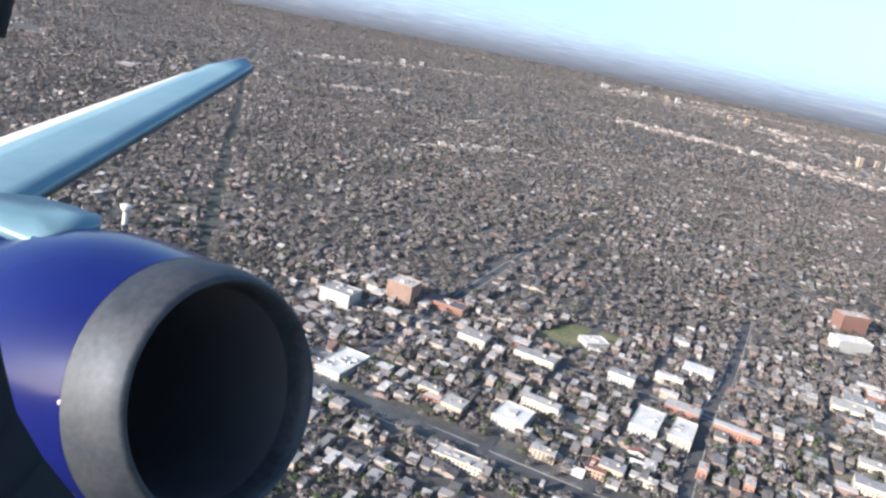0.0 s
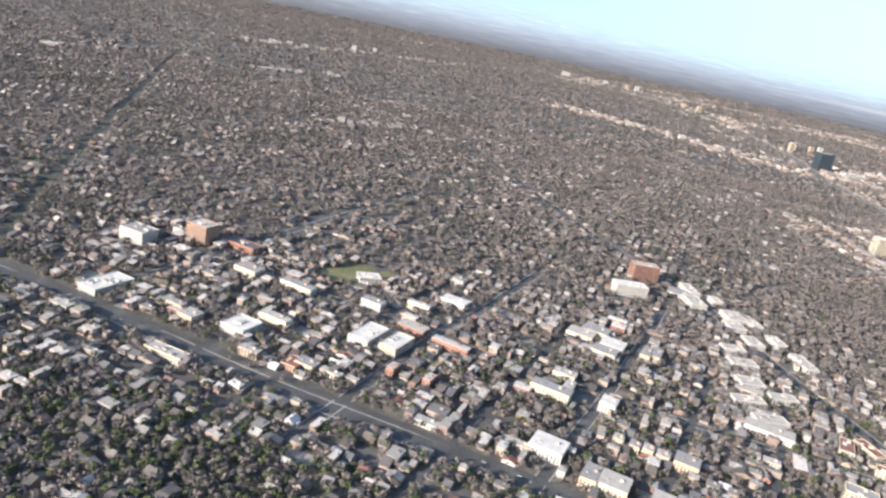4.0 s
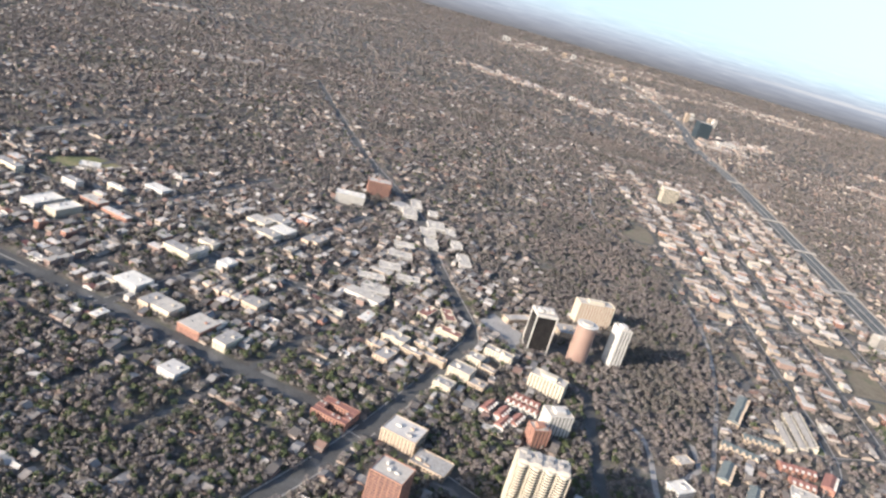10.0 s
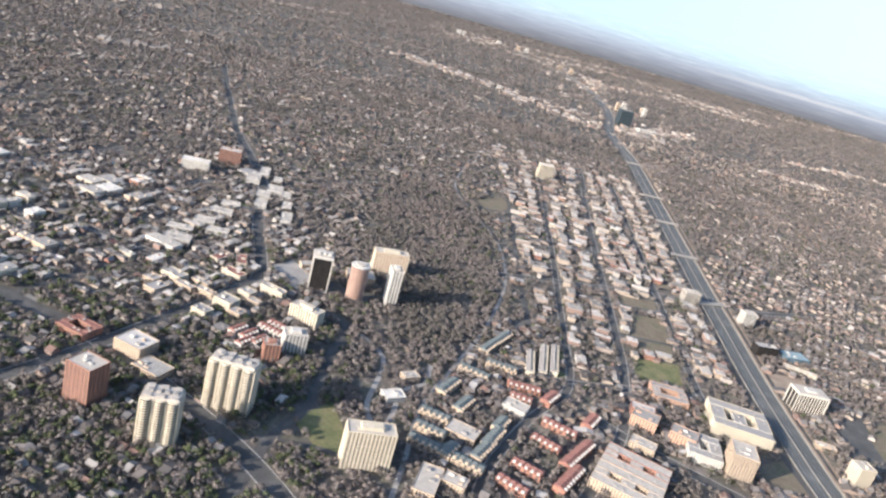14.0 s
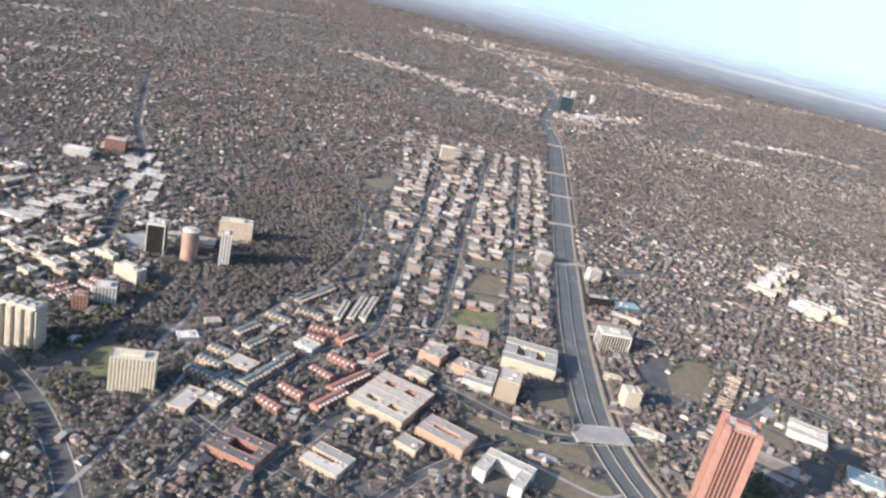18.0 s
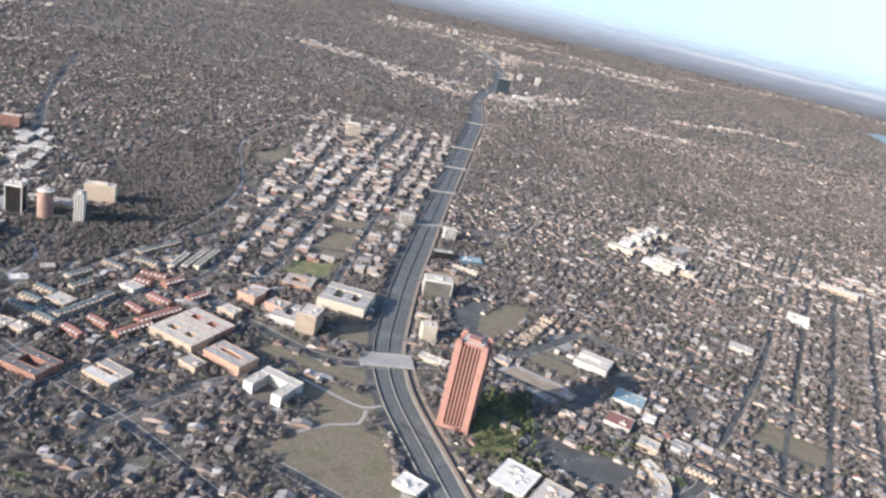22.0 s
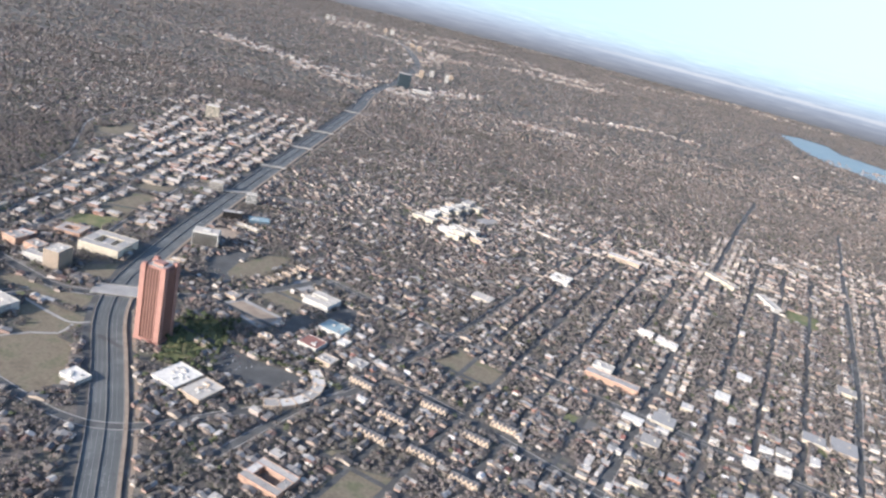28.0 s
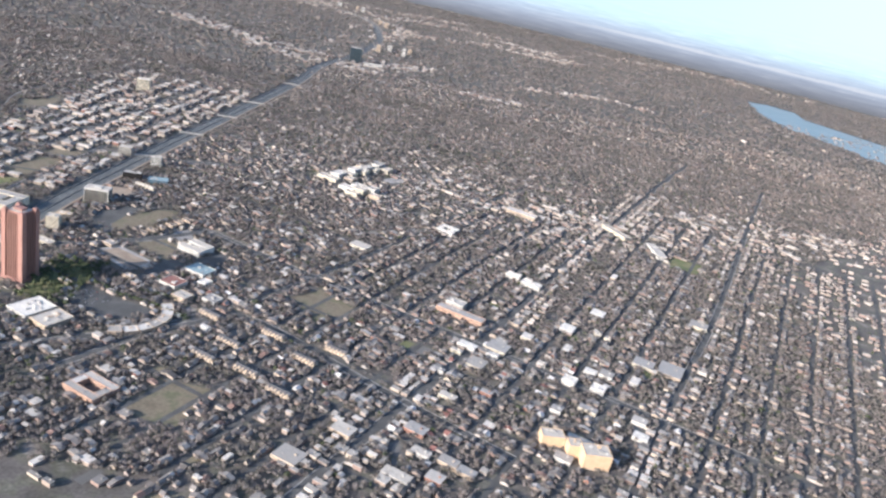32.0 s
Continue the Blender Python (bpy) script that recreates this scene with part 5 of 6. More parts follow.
M_SHA = material("brown_shingle", [(0, (.12, .1, .085)), (1, (.19, .155, .125))], .9, .92)
M_SHB = material("grey_shingle", [(0, (.17, .165, .16)), (1, (.28, .27, .26))], .9, .92)
M_SHC = material("pale_metal", [(0, (.48, .46, .43)), (1, (.6, .58, .55))], .9, .6)
kinds = [house(i % 3, (M_SHA, M_SHB, M_TILE_RED, M_SHB, M_SHC)[i], (M_CREAM, M_BRICK, M_WSTONE, M_TAN, M_WSTONE)[i]) for i in range(5)]
hx, hy, ha = [np.concatenate(z) for z in zip(district(WEST, 60, 330, 190, 300, 22, 6.4, .55), district(EAST, 930, 1350, -60, 150, 22, 6.0, .6))]
pick = R.permutation(len(hx))[:140]
for n, i in enumerate(pick):
    if not open_at(hx[i:i + 1], hy[i:i + 1])[0]:
        continue
    m = pose(hx[i], hy[i], 0, 0, 0, math.degrees(ha[i]) + float(R.choice((0, 90, 180, 270))))
    copy_thing(kinds[n % 5], m)
    claim_rect(hx[i], hy[i], 4.5, 5, math.degrees(ha[i]), .2)
for k in kinds:
    for o in (*k.children_recursive, k):
        bpy.data.objects.remove(o)

bm_w, bm_r = gable(1, 1, .34, .24, .05)
arr = []
for b in (bm_w, bm_r):
    bmesh.ops.triangulate(b, faces=b.faces)
    b.verts.index_update()
    arr.append((np.array([v.co[:] for v in b.verts]), np.array([[v.index for v in f.verts] for f in b.faces])))
    b.free()


def house_stuff(name, x, y, a, lo, hi, label, flat_share=.15):
    n = len(x)
    rot = a + R.choice([0, math.pi / 2], n, p=[.8, .2]) + R.normal(0, .03, n)
    w = R.uniform(lo, hi, n)
    d = w * R.choice([.75, 1.0, 1.35, 1.9, 2.5], n, p=[.16, .26, .28, .2, .1])
    w = np.where(d > 2 * lo, w * .85, w)
    h = R.uniform(3.6, 5.6, n)
    z = np.zeros(n)
    vw, fw = spread(arr[0][0], arr[0][1], x, y, z, w, d, h, rot)
    vr, fr = spread(arr[1][0], arr[1][1], x, y, z, w, d, h, rot)
    ob = new(name, mesh_arrays(name, np.concatenate([vw, vr]), np.concatenate([fw, fr + len(vw)]), [M_HWALLS, M_ROOFS], np.concatenate([np.zeros(len(fw)), np.ones(len(fr))])))
    return tagged(ob, label, "houses", kind="stuff")


cube_v = np.array([(a, b, c) for c in (0, 1) for a, b in ((-.5, -.5), (.5, -.5), (.5, .5), (-.5, .5))])
cube_f = np.array([(0, 1, 5, 4), (1, 2, 6, 5), (2, 3, 7, 6), (3, 0, 4, 7)])
top_f = np.array([(4, 5, 6, 7)])


def flat_stuff(name, x, y, a, lo, hi, hlo, hhi, label, turn=.7):
    """Flat-roofed buildings past counting: walls, roof slab and plant."""
    n = len(x)
    rot = a + R.choice([0, math.pi / 2], n, p=[1 - turn, turn])
    w, d, h, z = R.uniform(lo, hi, n), R.uniform(lo, hi, n) * R.choice([.4, .6, .8], n), R.uniform(hlo, hhi, n), np.zeros(n)
    vw, fw = spread(cube_v, cube_f, x, y, z, w, d, h, rot)
    vr, fr = spread(cube_v, np.concatenate([cube_f, top_f]), x, y, h, w + .15, d + .15, z + .2, rot)
    vu, fu = spread(cube_v, np.concatenate([cube_f, top_f]), x + w * .15, y + d * .1, h + .2, w * .18, d * .2, z + .5, rot)
    ob = new(name, mesh_arrays(name, np.concatenate([vw, vr, vu]), np.concatenate([fw, fr + len(vw), fu + len(vw) + len(vr)]), [M_HWALLS, M_FLATS], np.concatenate([np.zeros(len(fw)), np.ones(len(fr) + len(fu))])))
    return tagged(ob, label, "buildings", kind="stuff")


CLEAR = TAKEN.copy()


def near_line(x, y, pts, dist):
    p = np.array(pts, float)
    out = np.zeros(len(x), bool)
    for a, b in zip(p[:-1], p[1:]):
        d = b - a
        t = np.clip(((x - a[0]) * d[0] + (y - a[1]) * d[1]) / (d @ d), 0, 1)
        out |= (x - a[0] - t * d[0]) ** 2 + (y - a[1] - t * d[1]) ** 2 < dist ** 2
    return out


def mark(x, y, pad):
    """Keeps houses off the plots already built on."""
    i = np.clip(((x - X0) / CELL).astype(int), pad, TAKEN.shape[0] - 1 - pad)
    j = np.clip(((y - Y0) / CELL).astype(int), pad, TAKEN.shape[1] - 1 - pad)
    for di in range(-pad, pad + 1):
        for dj in range(-pad, pad + 1):
            TAKEN[i + di, j + dj] = True


# pale commercial buildings: the streets by the freeway, the long avenues, and far centres
x, y, a = BARS
flat_stuff("blocks_mid", x, y, a, 5, 15, 2, 4.4, "pale flat-roofed apartment and shop blocks", .62)
x, y, a = district(EAST, 850, 1900, -150, 760, 19, 9, .8)
ok = near_line(x, y, ROADS[20][1], 22) | near_line(x, y, ROADS[21][1], 14) | (R.random(len(x)) < .17)
mark(x[ok], y[ok], 1)
flat_stuff("blocks_east", x[ok], y[ok], a[ok], 4, 9, 1.6, 3.2, "pale flat-roofed shops among houses")
x, y, a = district(WEST, -300, 400, 190, 480, 17, 8.5, .42)
ok = (y < 420 - (x - 100) * .1) & ((x > -60) | near_line(x, y, ROADS[0][1], 16))
mark(x[ok], y[ok], 1)
flat_stuff("blocks_west", x[ok], y[ok], a[ok], 3.5, 9, 2, 3.8, "cream and brick apartment blocks on side streets")
line_ = [(1150, 590), (1260, 545), (1345, 520), (1450, 565), (1600, 640), (1820, 660)]
x, y = R.uniform(1130, 1850, 5200), R.uniform(430, 760, 5200)
ok = near_line(x, y, line_, 75) & open_at(x, y) & (R.random(5200) < .085)
mark(x[ok], y[ok], 3)
flat_stuff("blocks_commercial", x[ok], y[ok], np.full(ok.sum(), radians(EAST)), 5, 15, 1.8, 3.4, "pale shops and warehouses in a busy strip")
# rows of further houses, district by district
DIST = [
    ("houses_west", WEST, -500, 545, -60, 450, 17, 6.2, .62, 3.0, 5.0),
    ("houses_northwest", WEST, -1100, 560, 450, 1250, 21, 7.5, .4, 3.4, 5.2),
    ("houses_mid", MID, 545, 800, -60, 1050, 15, 6.2, .4, 3.2, 5.6),
    ("houses_east", EAST, 790, 1900, -180, 620, 16, 5.2, .62, 2.8, 4.6),
    ("houses_northeast", EAST - 30, 830, 2300, 620, 1500, 18, 7.5, .4, 3.2, 5.0),
]
for n_, a_, x0_, x1_, y0_, y1_, row_, lot_, keep_, lo_, hi_ in DIST:
    x, y, a = district(a_, x0_, x1_, y0_, y1_, row_, lot_, keep_)
    if n_ == "houses_east":
        # fronts along the parallel streets, sheds behind; looser rows where those end
        off_ = (x - 1146) * .894 - (y + 63) * .448
        z = (off_ < -205) | (off_ > 430)
        x, y, a = x[z], y[z], a[z]
        ux, uo = [], []
        for k_ in EAST_LINES:
            for side_, p_ in ((-6.2, .8), (6.2, .8), (-13.5, .33), (13.5, .33)):
                u_ = np.arange(-140, 780, 4.7) + R.normal(0, .5, 196)
                q_ = R.random(196) < p_
                ux.append(u_[q_])
                uo.append(np.full(q_.sum(), k_ + side_) + R.normal(0, .5, q_.sum()))
        ux, uo = np.concatenate(ux), np.concatenate(uo)
        hx_, hy_ = 1146 + .894 * uo + .448 * ux, -63 - .448 * uo + .894 * ux
        q_ = open_at(hx_, hy_) & (hx_ > 800) & (hy_ < 640)
        x, y = np.concatenate([x, hx_[q_]]), np.concatenate([y, hy_[q_]])
        a = np.full(len(x), radians(EAST))
    ok = ~wooded(x, y) & (np.sin(x * .045 + y * .021 + 1) * np.sin(y * .052 - x * .017) + R.normal(0, .25, len(x)) < .42)
    if n_ == "houses_northeast":
        ok &= (y > 620)
    x, y, a = x[ok], y[ok], a[ok]
    house_stuff(n_, x, y, a, lo_, hi_, "rows of small houses with brown, grey and pale roofs")
    i = np.clip(((x - X0) / CELL).astype(int), 0, TAKEN.shape[0] - 1)
    j = np.clip(((y - Y0) / CELL).astype(int), 0, TAKEN.shape[1] - 1)
    for di in (0, 1):
        for dj in (0, 1):
            TAKEN[np.minimum(i + di, TAKEN.shape[0] - 1), np.minimum(j + dj, TAKEN.shape[1] - 1)] = True

STRIPS = [
    ([(475, 2860), (683, 2780), (861, 2770), (1025, 2555), (960, 2300), (925, 2100)], 45, 150),
    ([(359, 1773), (559, 1660), (690, 1560), (800, 1570)], 60, 170),
    ([(888, 1470), (1000, 1590), (1130, 1720)], 60, 90),
    ([(700, 1490), (860, 1440), (1000, 1480)], 40, 60),
    ([(1337, 2969), (1488, 2931), (1711, 2708)], 60, 80),
    ([(-426, 1716), (-270, 1910), (-61, 2192), (198, 2516)], 45, 90),
    ([(-217, 1306), (-95, 1446)], 25, 26),
    ([(-5, 922), (60, 1010), (154, 970)], 26, 22),
    ([(-471, 1052), (-412, 1185)], 20, 18),
    ([(1389, 2649), (1679, 2650)], 45, 70),
    ([(1383, 1701), (1664, 1847), (1786, 1791)], 30, 60),
    ([(1185, 1427), (1336, 1420)], 22, 34),
    ([(503, 2975), (790, 3040), (925, 2900)], 60, 90),
    ([(935, 3025), (1194, 3123), (1428, 3151)], 80, 90),
    ([(972, 2391), (1308, 2681), (1740, 2969)], 60, 110),
    ([(542, 3150), (921, 3280), (1300, 3500)], 90, 110),
    ([(1900, 3300), (2500, 3500), (3000, 3200)], 90, 110),
    ([(-900, 2500), (-300, 3000), (200, 3500)], 120, 90),
]
sx_, sy_ = [], []
for line_, wide_, n_ in STRIPS:
    p = np.array(line_, float)
    d = np.r_[0, np.cumsum(np.hypot(*np.diff(p, axis=0).T))]
    u = R.uniform(0, d[-1], n_)
    sx_.append(np.interp(u, d, p[:, 0]) + R.normal(0, wide_ * .5, n_))
    sy_.append(np.interp(u, d, p[:, 1]) + R.normal(0, wide_ * .5, n_))
x, y = R.uniform(-1700, 3000, 6000), R.uniform(800, 4200, 6000)
c = np.sin(x * .006 + 1.3) * np.sin(y * .0045 + .4) + .5 * np.sin(x * .017 + y * .011)
ok = ((near_line(x, y, FWY, 110) & (y > 1300)) & (R.random(6000) < .6)) | ((c > .9) & (R.random(6000) < .12))
x, y = np.r_[np.concatenate(sx_), x[ok]], np.r_[np.concatenate(sy_), y[ok]]
ok = open_at(x, y) | (y > 4000)
FARX, FARY = x[ok], y[ok]
flat_stuff("blocks_far", FARX, FARY, np.full(ok.sum(), .2), 7, 20, 2.2, 5.2, "far pale offices, shops and apartment blocks")
x, y = R.uniform(-1900, 2700, 7000), R.uniform(1200, 3400, 7000)
ok = (x < 2280) | (y < 2150)
x, y = x[ok], y[ok]
house_stuff("houses_far", x, y, np.zeros(len(x)), 4, 7, "far scattered houses among bare woods")

# ---- trees ----
def clump(n, seed, flat=.8):
    """A twiggy crown: n uneven fragments laid round several lobes, with gaps between."""
    r = random.Random(seed)
    vs, fs = [], []
    lobes = [(Vector((0, 0, .1)), .78)] + [(Vector((math.cos(k * 1.57 + seed) * .5, math.sin(k * 1.57 + seed) * .5, r.uniform(-.2, .12))), r.uniform(.42, .6)) for k in range(4)]
    size = 2.3 / math.sqrt(n)
    for k in range(n):
        mid, big = lobes[k % 5 if k % 2 else 0]
        th, ph = r.uniform(0, 6.283), math.asin(r.uniform(-.35, 1))
        out = Vector((math.cos(th) * math.cos(ph), math.sin(th) * math.cos(ph), math.sin(ph)))
        c = mid + out * big * r.uniform(.82, 1.1)
        facing = (out + Vector((r.uniform(-1, 1), r.uniform(-1, 1), r.uniform(-1, 1))) * .3).to_track_quat("Z", "Y").to_matrix()
        turn = r.uniform(0, 6.3)
        o = len(vs)
        for b in range(3):
            p = c + facing @ Vector((math.cos(turn + b * 2.094), math.sin(turn + b * 2.094), 0)) * size * r.uniform(.5, 1.15)
            vs.append((p.x, p.y, max(.06, .5 + .5 * p.z * flat / .8)))
        fs.append((o, o + 1, o + 2))
    return np.array(vs), np.array(fs)


def tree_stuff(name, x, y, lo, hi, n, label, mat=None, seeds=6, tall=2.2):
    vs, fs, o = [], [], 0
    for k in range(seeds):
        tv, tf = clump(n, 40 + k + n)
        s = slice(k, None, seeds)
        m = len(x[s])
        r, h = R.uniform(lo, hi, m), R.uniform(lo, hi, m) * tall
        v, f = spread(tv, tf, x[s], y[s], h * .1, r, r * R.uniform(.8, 1.2, m), h, R.uniform(0, 6.28, m))
        vs.append(v)
        fs.append(f + o)
        o += len(v)
    ob = new(name, mesh_arrays(name, np.concatenate(vs), np.concatenate(fs), [mat or M_TREE]))
    return tagged(ob, label, "trees", kind="stuff")


def places(n, x0, x1, y0, y1, keep):
    x, y = R.uniform(x0, x1, n), R.uniform(y0, y1, n)
    ok = open_at(x, y) & keep(x, y)
    return x[ok], y[ok]


def density(x, y):
    """How wooded a place is, 0 to 1."""
    d = np.where(y > 440 - (x < 0) * 60, .9, .62)
    d = np.where(y > 440, d * (.84 + .28 * np.sin(x * .019 + y * .007) * np.sin(y * .015 - x * .006 + .8)), d)
    d = np.where((x < 430) & (y < 430), .55, d)
    d = np.where((x > 566) & (x < 790) & (y < 950), .42, d)
    d = np.where((x > 790) & (y < 650), .5, d)
    d = np.where((x > 790) & (y >= 650), .72, d)
    d = np.where((x < 420) & (y < 190), .8, d)
    return np.where(wooded(x, y), .3, d)


def some(x, y):
    return R.random(len(x)) < density(x, y)


x, y = places(150000, -350, 1600, -120, 430, lambda x, y: some(x, y) & (y > 95 - .27 * x))
tree_stuff("trees_near", x, y, 1.2, 2.4, 22, "bare grey-brown winter trees between the houses", tall=1.75)
x, y = places(6500, 430, 570, 30, 620, lambda x, y: wooded(x, y) & (np.sin(x * .11) * np.sin(y * .083) < .7))
tree_stuff("creek_woods", x, y, 1.3, 2.4, 28, "bare brown woods along the creek", tall=1.7)
x, y = places(120000, -1000, 2300, 430, 1200, lambda x, y: some(x, y) & (x > -250 - .9 * (y - 300)) & (x < 1450 + 1.0 * (y - 300)))
tree_stuff("trees_mid", x, y, 1.7, 3.0, 13, "bare grey-brown tree canopy over the suburbs", tall=1.35)
TAKEN = CLEAR
mark(FARX, FARY, 5)
x, y = places(125000, -1900, 3300, 1150, 4300, lambda x, y: some(x, y) & (x < 1500 + .75 * y) & (x > 250 - .75 * y))
tree_stuff("trees_far", x, y, 2.6, 5.2, 8, "far bare woods over the suburbs", tall=1.2)
x, y = places(5200, -400, 1700, -100, 900, lambda x, y: (R.random(len(x)) < .8) & (np.sin(x * .031 + 2) * np.sin(y * .027) > -.35))
ex_, ey_ = places(16000, -350, 460, 20, 330, lambda x, y: R.random(len(x)) < np.where(y < 215, .62, .2))
x, y = np.r_[x, ex_], np.r_[y, ey_]
tree_stuff("evergreens", x, y, 1.2, 2.5, 34, "scattered dark evergreen trees", M_LEAF, tall=1.8)


def tree(seed, evergreen=False):
    """A single tree: tapered trunk, limbs, and a crown of small uneven lumps."""
    r = random.Random(seed)
    h = r.uniform(3.2, 4.6)
    t = thing("tree", 0, -500, 0, "evergreen oak with a dark uneven crown" if evergreen else "bare winter tree with a twiggy brown crown", "tree", "street trees")
    bm = ring(.16, .09, 0, h * .5, 6)
    part("trunk", bm, M_TRUNK, t)
    bm = bmesh.new()
    for k in range(5):
        a = k * 1.3 + r.uniform(0, .5)
        p0, p1 = Vector((0, 0, h * .38)), Vector((math.cos(a) * h * .28, math.sin(a) * h * .28, h * r.uniform(.65, .85)))
        d = (p1 - p0).normalized()
        s = d.orthogonal().normalized()
        q = d.cross(s)
        lo = [bm.verts.new(p0 + (s * math.cos(b) + q * math.sin(b)) * .07) for b in (0, 2.1, 4.2)]
        hi = [bm.verts.new(p1 + (s * math.cos(b) + q * math.sin(b)) * .03) for b in (0, 2.1, 4.2)]
        for k2 in range(3):
            bm.faces.new((lo[k2], lo[(k2 + 1) % 3], hi[(k2 + 1) % 3], hi[k2]))
    part("limbs", bm, M_TRUNK, t)
    v, f = clump(130, seed)
    v = v * (h * .52, h * .52, h * .75) + (0, 0, h * .25)
    c = new("crown", mesh_arrays("crown", v, f, [M_LEAF if evergreen else M_TREE]))
    c.parent = t
    return t


x, y = R.uniform(806, 850, 260), R.uniform(58, 140, 260)
ok = open_at(x, y) | (R.random(260) < .6)
tree_stuff("tower_evergreens", x[ok], y[ok], 1.4, 2.6, 40, "dark green live oaks round the tower foot", M_LEAF, 3)

hx_, hy_ = [], []
for a_, c_ in (((849, 106), (869, 96)), ((873, 92), (913, 82)), ((913, 82), (940, 70)), ((888, 104), (922, 101)), ((848, 104), (832, 76))):
    for k in range(22):
        q = k / 21
        hx_.append(a_[0] + (c_[0] - a_[0]) * q + float(R.normal(0, .8)))
        hy_.append(a_[1] + (c_[1] - a_[1]) * q + float(R.normal(0, .8)))
tree_stuff("hedge_trees", np.array(hx_), np.array(hy_), 1.1, 1.9, 40, "dense green trees in a belt along the car park", M_LEAF, 3)

protos = [tree(5), tree(6), tree(7), tree(8, True)]
x, y = places(1400, 60, 1350, -60, 300, lambda x, y: R.random(len(x)) < .8)
for i in range(min(240, len(x))):
    copy_thing(protos[i % 4 if i % 3 == 0 else i % 3], Matrix.Translation((x[i], y[i], 0)) @ Euler((0, 0, float(R.uniform(0, 6)))).to_matrix().to_4x4() @ Matrix.Scale(float(R.uniform(.8, 1.25)), 4))
for k in protos:
    for o in (*k.children_recursive, k):
        bpy.data.objects.remove(o)

# ---- cars ----
def car_proto():
    t = thing("car", 0, -500, 0, "small car standing on grey asphalt", "car", "parked cars")
    bm = bmesh.new()
    box(bm, 0, 0, .1, 1.55, .62, .24, bevel=.06)
    part("body", bm, M_CAR, t)
    bm = bmesh.new()
    box(bm, -.08, 0, .34, .85, .56, .18, taper=.75)
    part("cabin", bm, M_GLASS, t)
    for sx in (-.48, .48):
        for sy in (-.3, .3):
            part("wheel", ring(.12, .12, -.04, .08, 8), M_TYRE, t, m=pose(sx, sy, .12, 90, 0, 0))
    return t


car = car_proto()
rows_ = []
for k in range(7):
    for i in range(14):
        if R.random() < .55:
            rows_.append((834 + i * 1.9 + k * 3.0, 70 + k * 2.6 - i * .95 + 8, 63 - 26 * 0))
for k in range(5):
    for i in range(9):
        if R.random() < .5:
            rows_.append((806 + i * 2.2 + k * 5, 226 + k * 2.0 - i * .8, 70))
for i in range(36):
    p = fwy[int(R.integers(4, 62))]
    q = fwy[min(len(fwy) - 1, fwy.index(p) + 1)]
    d = (q - p).normalized()
    o = float(R.choice((-8.5, -6.2, -3.8, 3.8, 6.2, 8.5)))
    rows_.append((p.x + d.y * o, p.y - d.x * o, math.degrees(math.atan2(d.y, d.x))))
for line_, n_ in ((smooth(ROADS[0][1]), 20), (smooth(ROADS[1][1]), 14), (smooth(ROADS[20][1]), 20)):
    for i in range(n_):
        p = line_[int(R.integers(2, len(line_) - 2))]
        q = line_[line_.index(p) + 1]
        d = (q - p).normalized()
        o = float(R.choice((-2.9, -1.3, 1.3, 2.9)))
        rows_.append((p.x + d.y * o, p.y - d.x * o, math.degrees(math.atan2(d.y, d.x))))
for i in R.permutation(len(rows_))[:115]:
    x_, y_, r_ = rows_[i]
    copy_thing(car, pose(x_, y_, .1, 0, 0, r_))
for o in (*car.children_recursive, car):
    bpy.data.objects.remove(o)



# ---- the airliner, where it is as the shot begins; frame: x to the right, y up, z towards the cabin ----
M_BLUE = material("dark_blue_cowl_paint", [(0, (.004, .007, .075)), (1, (.008, .012, .1))], 2.0, .16, grain=.06)
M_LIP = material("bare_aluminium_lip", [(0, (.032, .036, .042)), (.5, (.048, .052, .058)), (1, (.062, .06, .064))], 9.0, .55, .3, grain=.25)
# rear wing takes warm sunlight, front a blue reflection, both in base colour
M_FLAP = material("sunlight_tinted_flap_paint", [(0, (.5, .44, .4)), (1, (.6, .53, .48))], 1.5, .5, grain=.08)
M_WING = material("sky_tinted_wing_paint", [(0, (.15, .25, .28)), (1, (.2, .3, .33))], 1.5, .4, .1, grain=.06)
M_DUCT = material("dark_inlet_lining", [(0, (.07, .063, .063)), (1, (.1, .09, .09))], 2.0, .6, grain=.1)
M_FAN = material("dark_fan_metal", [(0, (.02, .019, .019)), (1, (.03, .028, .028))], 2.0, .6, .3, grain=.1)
M_TRIM = material("dark_window_trim", [(0, (.008, .01, .011)), (1, (.014, .016, .017))], 3.0, .95, grain=.1)
M_BLUE.node_tree.nodes["Principled BSDF"].inputs["Specular IOR Level"].default_value = .3
plane = new("airliner")
plane.matrix_basis = pose(.41, -.18, 155.84, 72.8, -11.172, 2.525)
tagged(plane, "airliner wing and dark blue jet engine with bare metal lip", "aircraft")


def revolve(name, profile, mat, axis, n=72, label="", under=None):
    """A surface of revolution round the engine's axis: rows of (along, radius)."""
    bm = bmesh.new()
    rings = [[bm.verts.new(axis @ Vector((r * math.cos(2 * math.pi * i / n), r * math.sin(2 * math.pi * i / n), a))) for i in range(n)] for a, r in profile]
    for p, q in zip(rings, rings[1:]):
        for i in range(n):
            f = bm.faces.new((p[i], p[(i + 1) % n], q[(i + 1) % n], q[i]))
            f.smooth = True
    return part(name, bm, mat, under or plane, label)


def at_pixel(px, py, depth):
    k = depth / 1358.0
    return Vector(((px - 784) * k, (441 - py) * k, -depth))


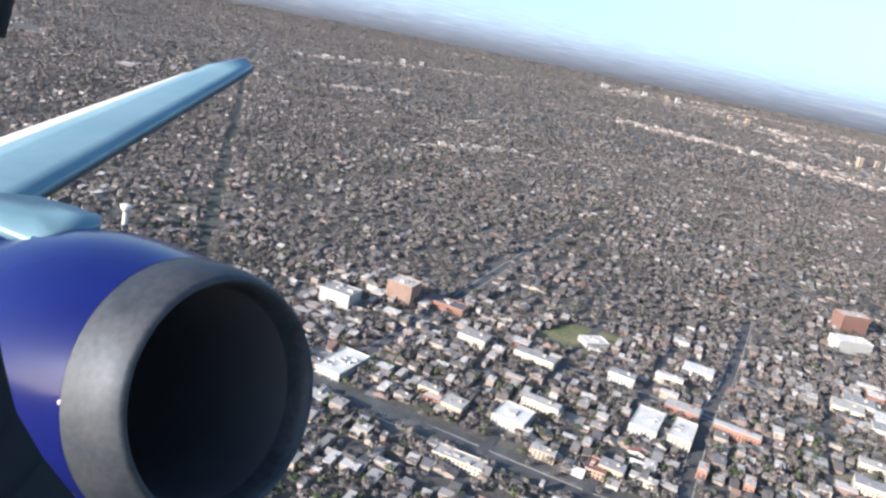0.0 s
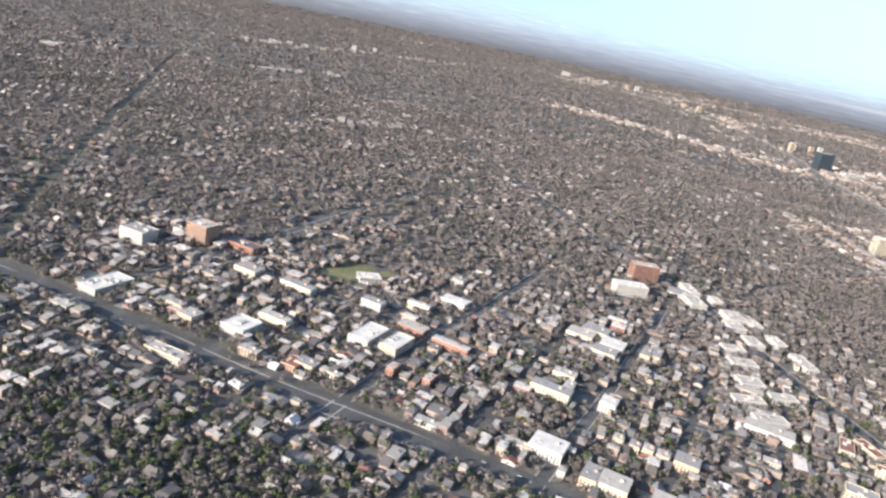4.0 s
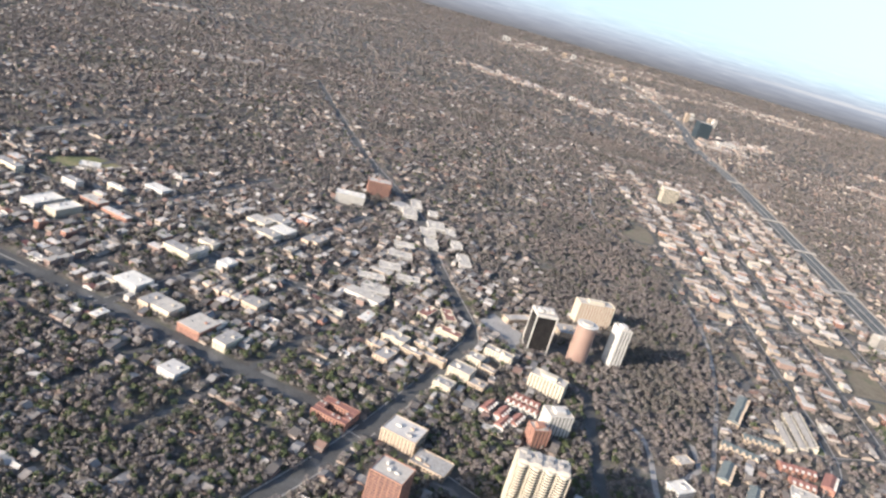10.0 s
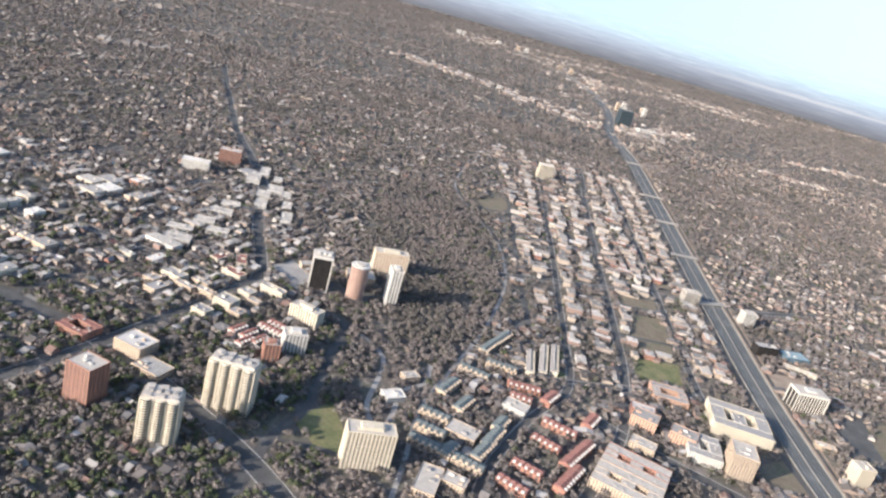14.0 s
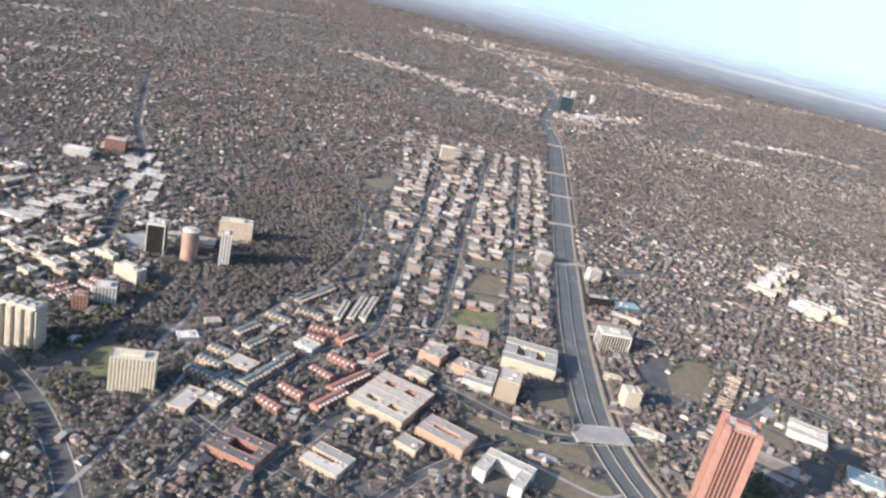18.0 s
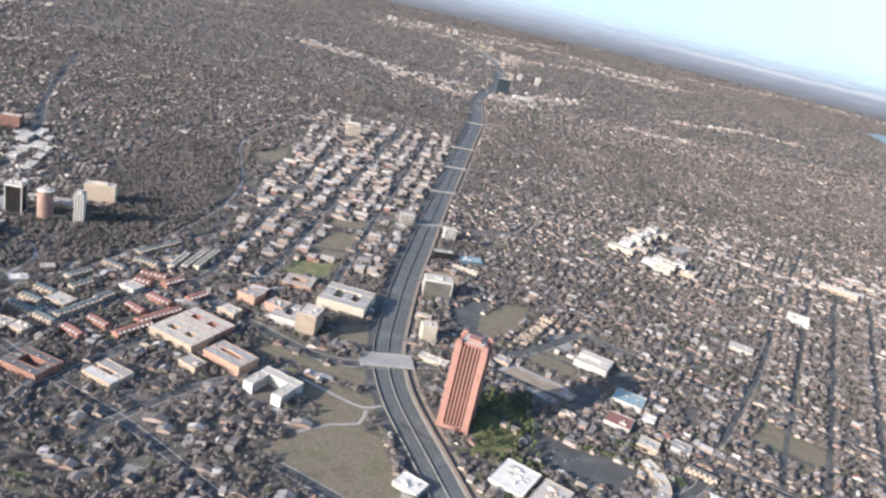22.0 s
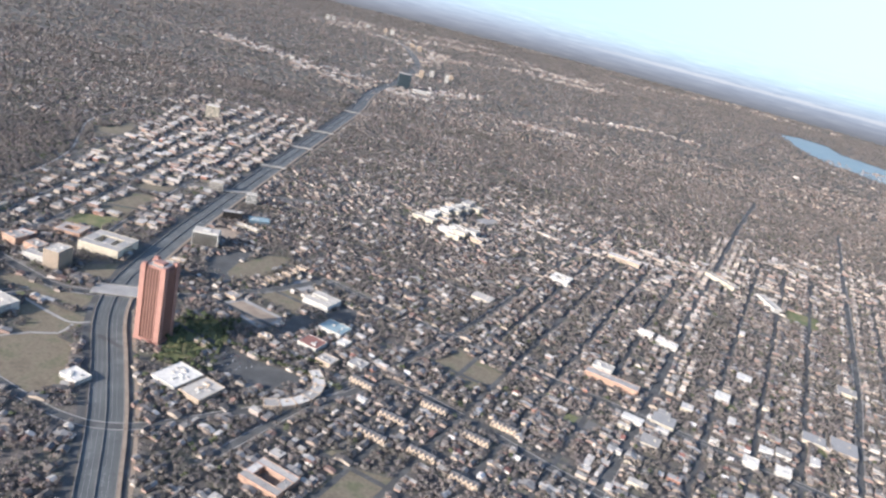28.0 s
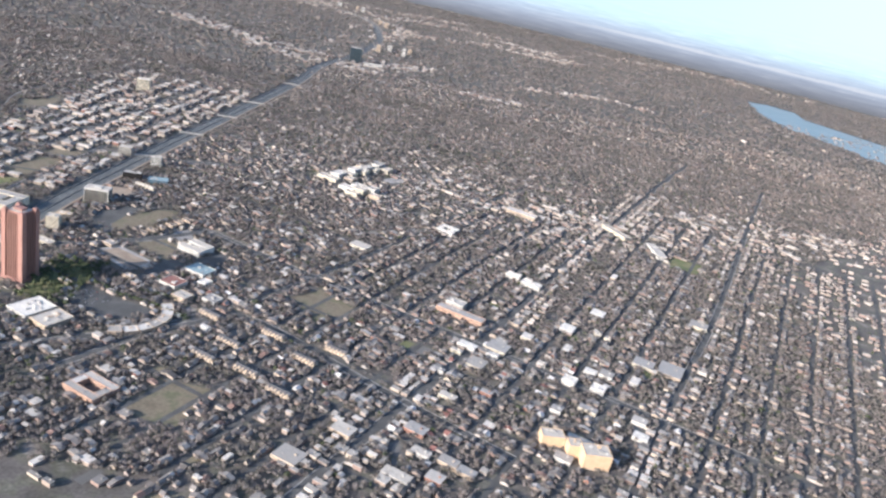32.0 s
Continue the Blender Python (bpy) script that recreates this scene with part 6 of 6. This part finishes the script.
ER = .3
AX = Vector((.84, 0, .543)).normalized()
centre = at_pixel(410, 705, 1.86)
frame_ = AX.to_track_quat("Z", "Y").to_matrix().to_4x4()
axis = Matrix.Translation(centre) @ frame_
cowl = revolve("cowl", [(-.16, ER * 1.135), (-.21, ER * 1.18), (-.28, ER * 1.24), (-.4, ER * 1.335), (-.55, ER * 1.39), (-.75, ER * 1.425), (-1.2, ER * 1.42), (-1.8, ER * 1.3)], M_BLUE, axis, label="glossy dark blue cowl")
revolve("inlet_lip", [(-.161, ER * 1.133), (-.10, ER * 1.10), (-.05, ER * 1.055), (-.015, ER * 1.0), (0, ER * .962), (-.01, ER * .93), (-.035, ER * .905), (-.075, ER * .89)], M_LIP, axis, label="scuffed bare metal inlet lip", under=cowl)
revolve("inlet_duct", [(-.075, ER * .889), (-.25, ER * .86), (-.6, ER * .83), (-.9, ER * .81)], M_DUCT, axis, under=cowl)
for i in range(24):
    bm = bmesh.new()
    a0 = 2 * math.pi * i / 24
    vs = [bm.verts.new(axis @ Vector((r * math.cos(a0 + t), r * math.sin(a0 + t), z))) for r, t, z in ((.06, 0, -.78), (ER * .8, .05, -.80), (ER * .8, .27, -.86), (.06, .2, -.83))]
    bm.faces.new(vs)
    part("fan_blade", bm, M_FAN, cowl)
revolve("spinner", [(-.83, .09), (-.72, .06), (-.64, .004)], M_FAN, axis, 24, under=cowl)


def skin(name, rows, mat, label="", thick=.03, smooth=True, under=None):
    """A curved panel through rows of points, with thickness."""
    bm = bmesh.new()
    top = [[bm.verts.new(p) for p in row] for row in rows]
    for p, q in zip(top, top[1:]):
        for a, b, c, d in zip(p, p[1:], q[1:], q):
            bm.faces.new((a, b, c, d)).smooth = smooth
    bmesh.ops.recalc_face_normals(bm, faces=bm.faces)
    r = bmesh.ops.solidify(bm, geom=bm.faces[:], thickness=thick)
    return part(name, bm, mat, under or plane, label)


le0, le1 = at_pixel(-120, 478, 2.9), at_pixel(446, 128, 6.0)
te0, te1 = at_pixel(-120, 290, 4.2), at_pixel(352, 121, 6.4)
tip = at_pixel(420, 116, 6.3)
up_ = Vector((0, 1, .3)).normalized()
rows = []
for i in range(13):
    k = i / 12
    a, b = le0.lerp(le1, k), te0.lerp(te1, k)
    if i == 12:
        b = tip
    rows.append([a.lerp(b, j / 8) + up_ * (.10 * (1 - .6 * k) * math.sin(math.pi * min(1, j / 8 * .9 + .06))) for j in range(9)])
# split where the painted blue reflection gives way to painted warm sunlight
wing = skin("wing", [r[:5] for r in rows], M_WING, "blue-grey wing upper surface with sky reflection in its colour", .05)
skin("spoiler_panel", [r[4:] for r in rows], M_FLAP, "spoiler and flap panels with warm sunlight in their colour", .05, under=wing)
skin("leading_edge", [[r[0] - up_ * .012, r[0] + (r[1] - r[0]) * .35 + up_ * .006] for r in rows], M_LIP, "bright metal leading edge", .02, under=wing)
for i in (3, 6, 9):
    r = rows[i]
    skin("slat_joint", [[p + up_ * .012 for p in r[:3]], [p + (rows[i + 1][j] - p) * .025 + up_ * .012 for j, p in enumerate(r[:3])]], M_DUCT, "dark slat joint", .004, under=wing)
# pylon fairing over the cowl
tops = [at_pixel(*q) for q in ((-60, 350, 2.7), (0, 356, 2.65), (70, 363, 2.6), (130, 381, 2.45), (178, 404, 2.3))]
feet = [at_pixel(*q) for q in ((-60, 400, 2.15), (0, 418, 2.1), (60, 444, 2.06), (105, 428, 2.08), (178, 410, 2.2))]
skin("pylon_fairing", [tops, [a.lerp(b, .5) + up_ * .012 for a, b in zip(tops, feet)], feet], M_WING, "pale teal pylon fairing above the engine", .03)


def on_cowl(turn, along):
    """A point on the cowl's outside, some way back from the inlet."""
    r = ER * float(np.interp(along, [.16, .21, .28, .4, .55, .75, 1.2], [1.135, 1.18, 1.24, 1.335, 1.39, 1.425, 1.42])) + .002
    return axis @ Vector((r * math.cos(turn), r * math.sin(turn), -along))


seam = [(radians(121) - radians(7) * math.sin(min(1, k / 8) * math.pi / 2), .17 + k * .05) for k in range(20)]
skin("cowl_joint", [[on_cowl(q, k) for q, k in seam], [on_cowl(q + .014, k) for q, k in seam]], M_FAN, "dark joint line along the cowl", .002, under=cowl)
sensor = centre + (at_pixel(107, 712, 1.665) - centre) * 1.0
bm = bmesh.new()
bmesh.ops.create_uvsphere(bm, u_segments=10, v_segments=6, radius=.007, matrix=Matrix.Translation(sensor))
part("drain_fitting", bm, M_FLAP, plane, "small bright metal fitting")
# cabin window trim
skin("window_trim", [[at_pixel(-300, 560, .5), at_pixel(-4, 585, .5), at_pixel(6, 640, .5), at_pixel(30, 735, .5), at_pixel(75, 820, .5), at_pixel(130, 900, .5), at_pixel(160, 990, .5)], [at_pixel(-300, 990, .45), at_pixel(-250, 990, .45), at_pixel(-200, 990, .45), at_pixel(-150, 990, .45), at_pixel(-100, 990, .45), at_pixel(-50, 990, .45), at_pixel(0, 990, .45)]], M_TRIM, "dark curved window trim", .01)
skin("upper_trim", [[at_pixel(-60, -60, .5), at_pixel(-60, 60, .5)], [at_pixel(25, -60, .5), at_pixel(-6, 60, .5)]], M_TRIM, "dark curved window trim", .01)
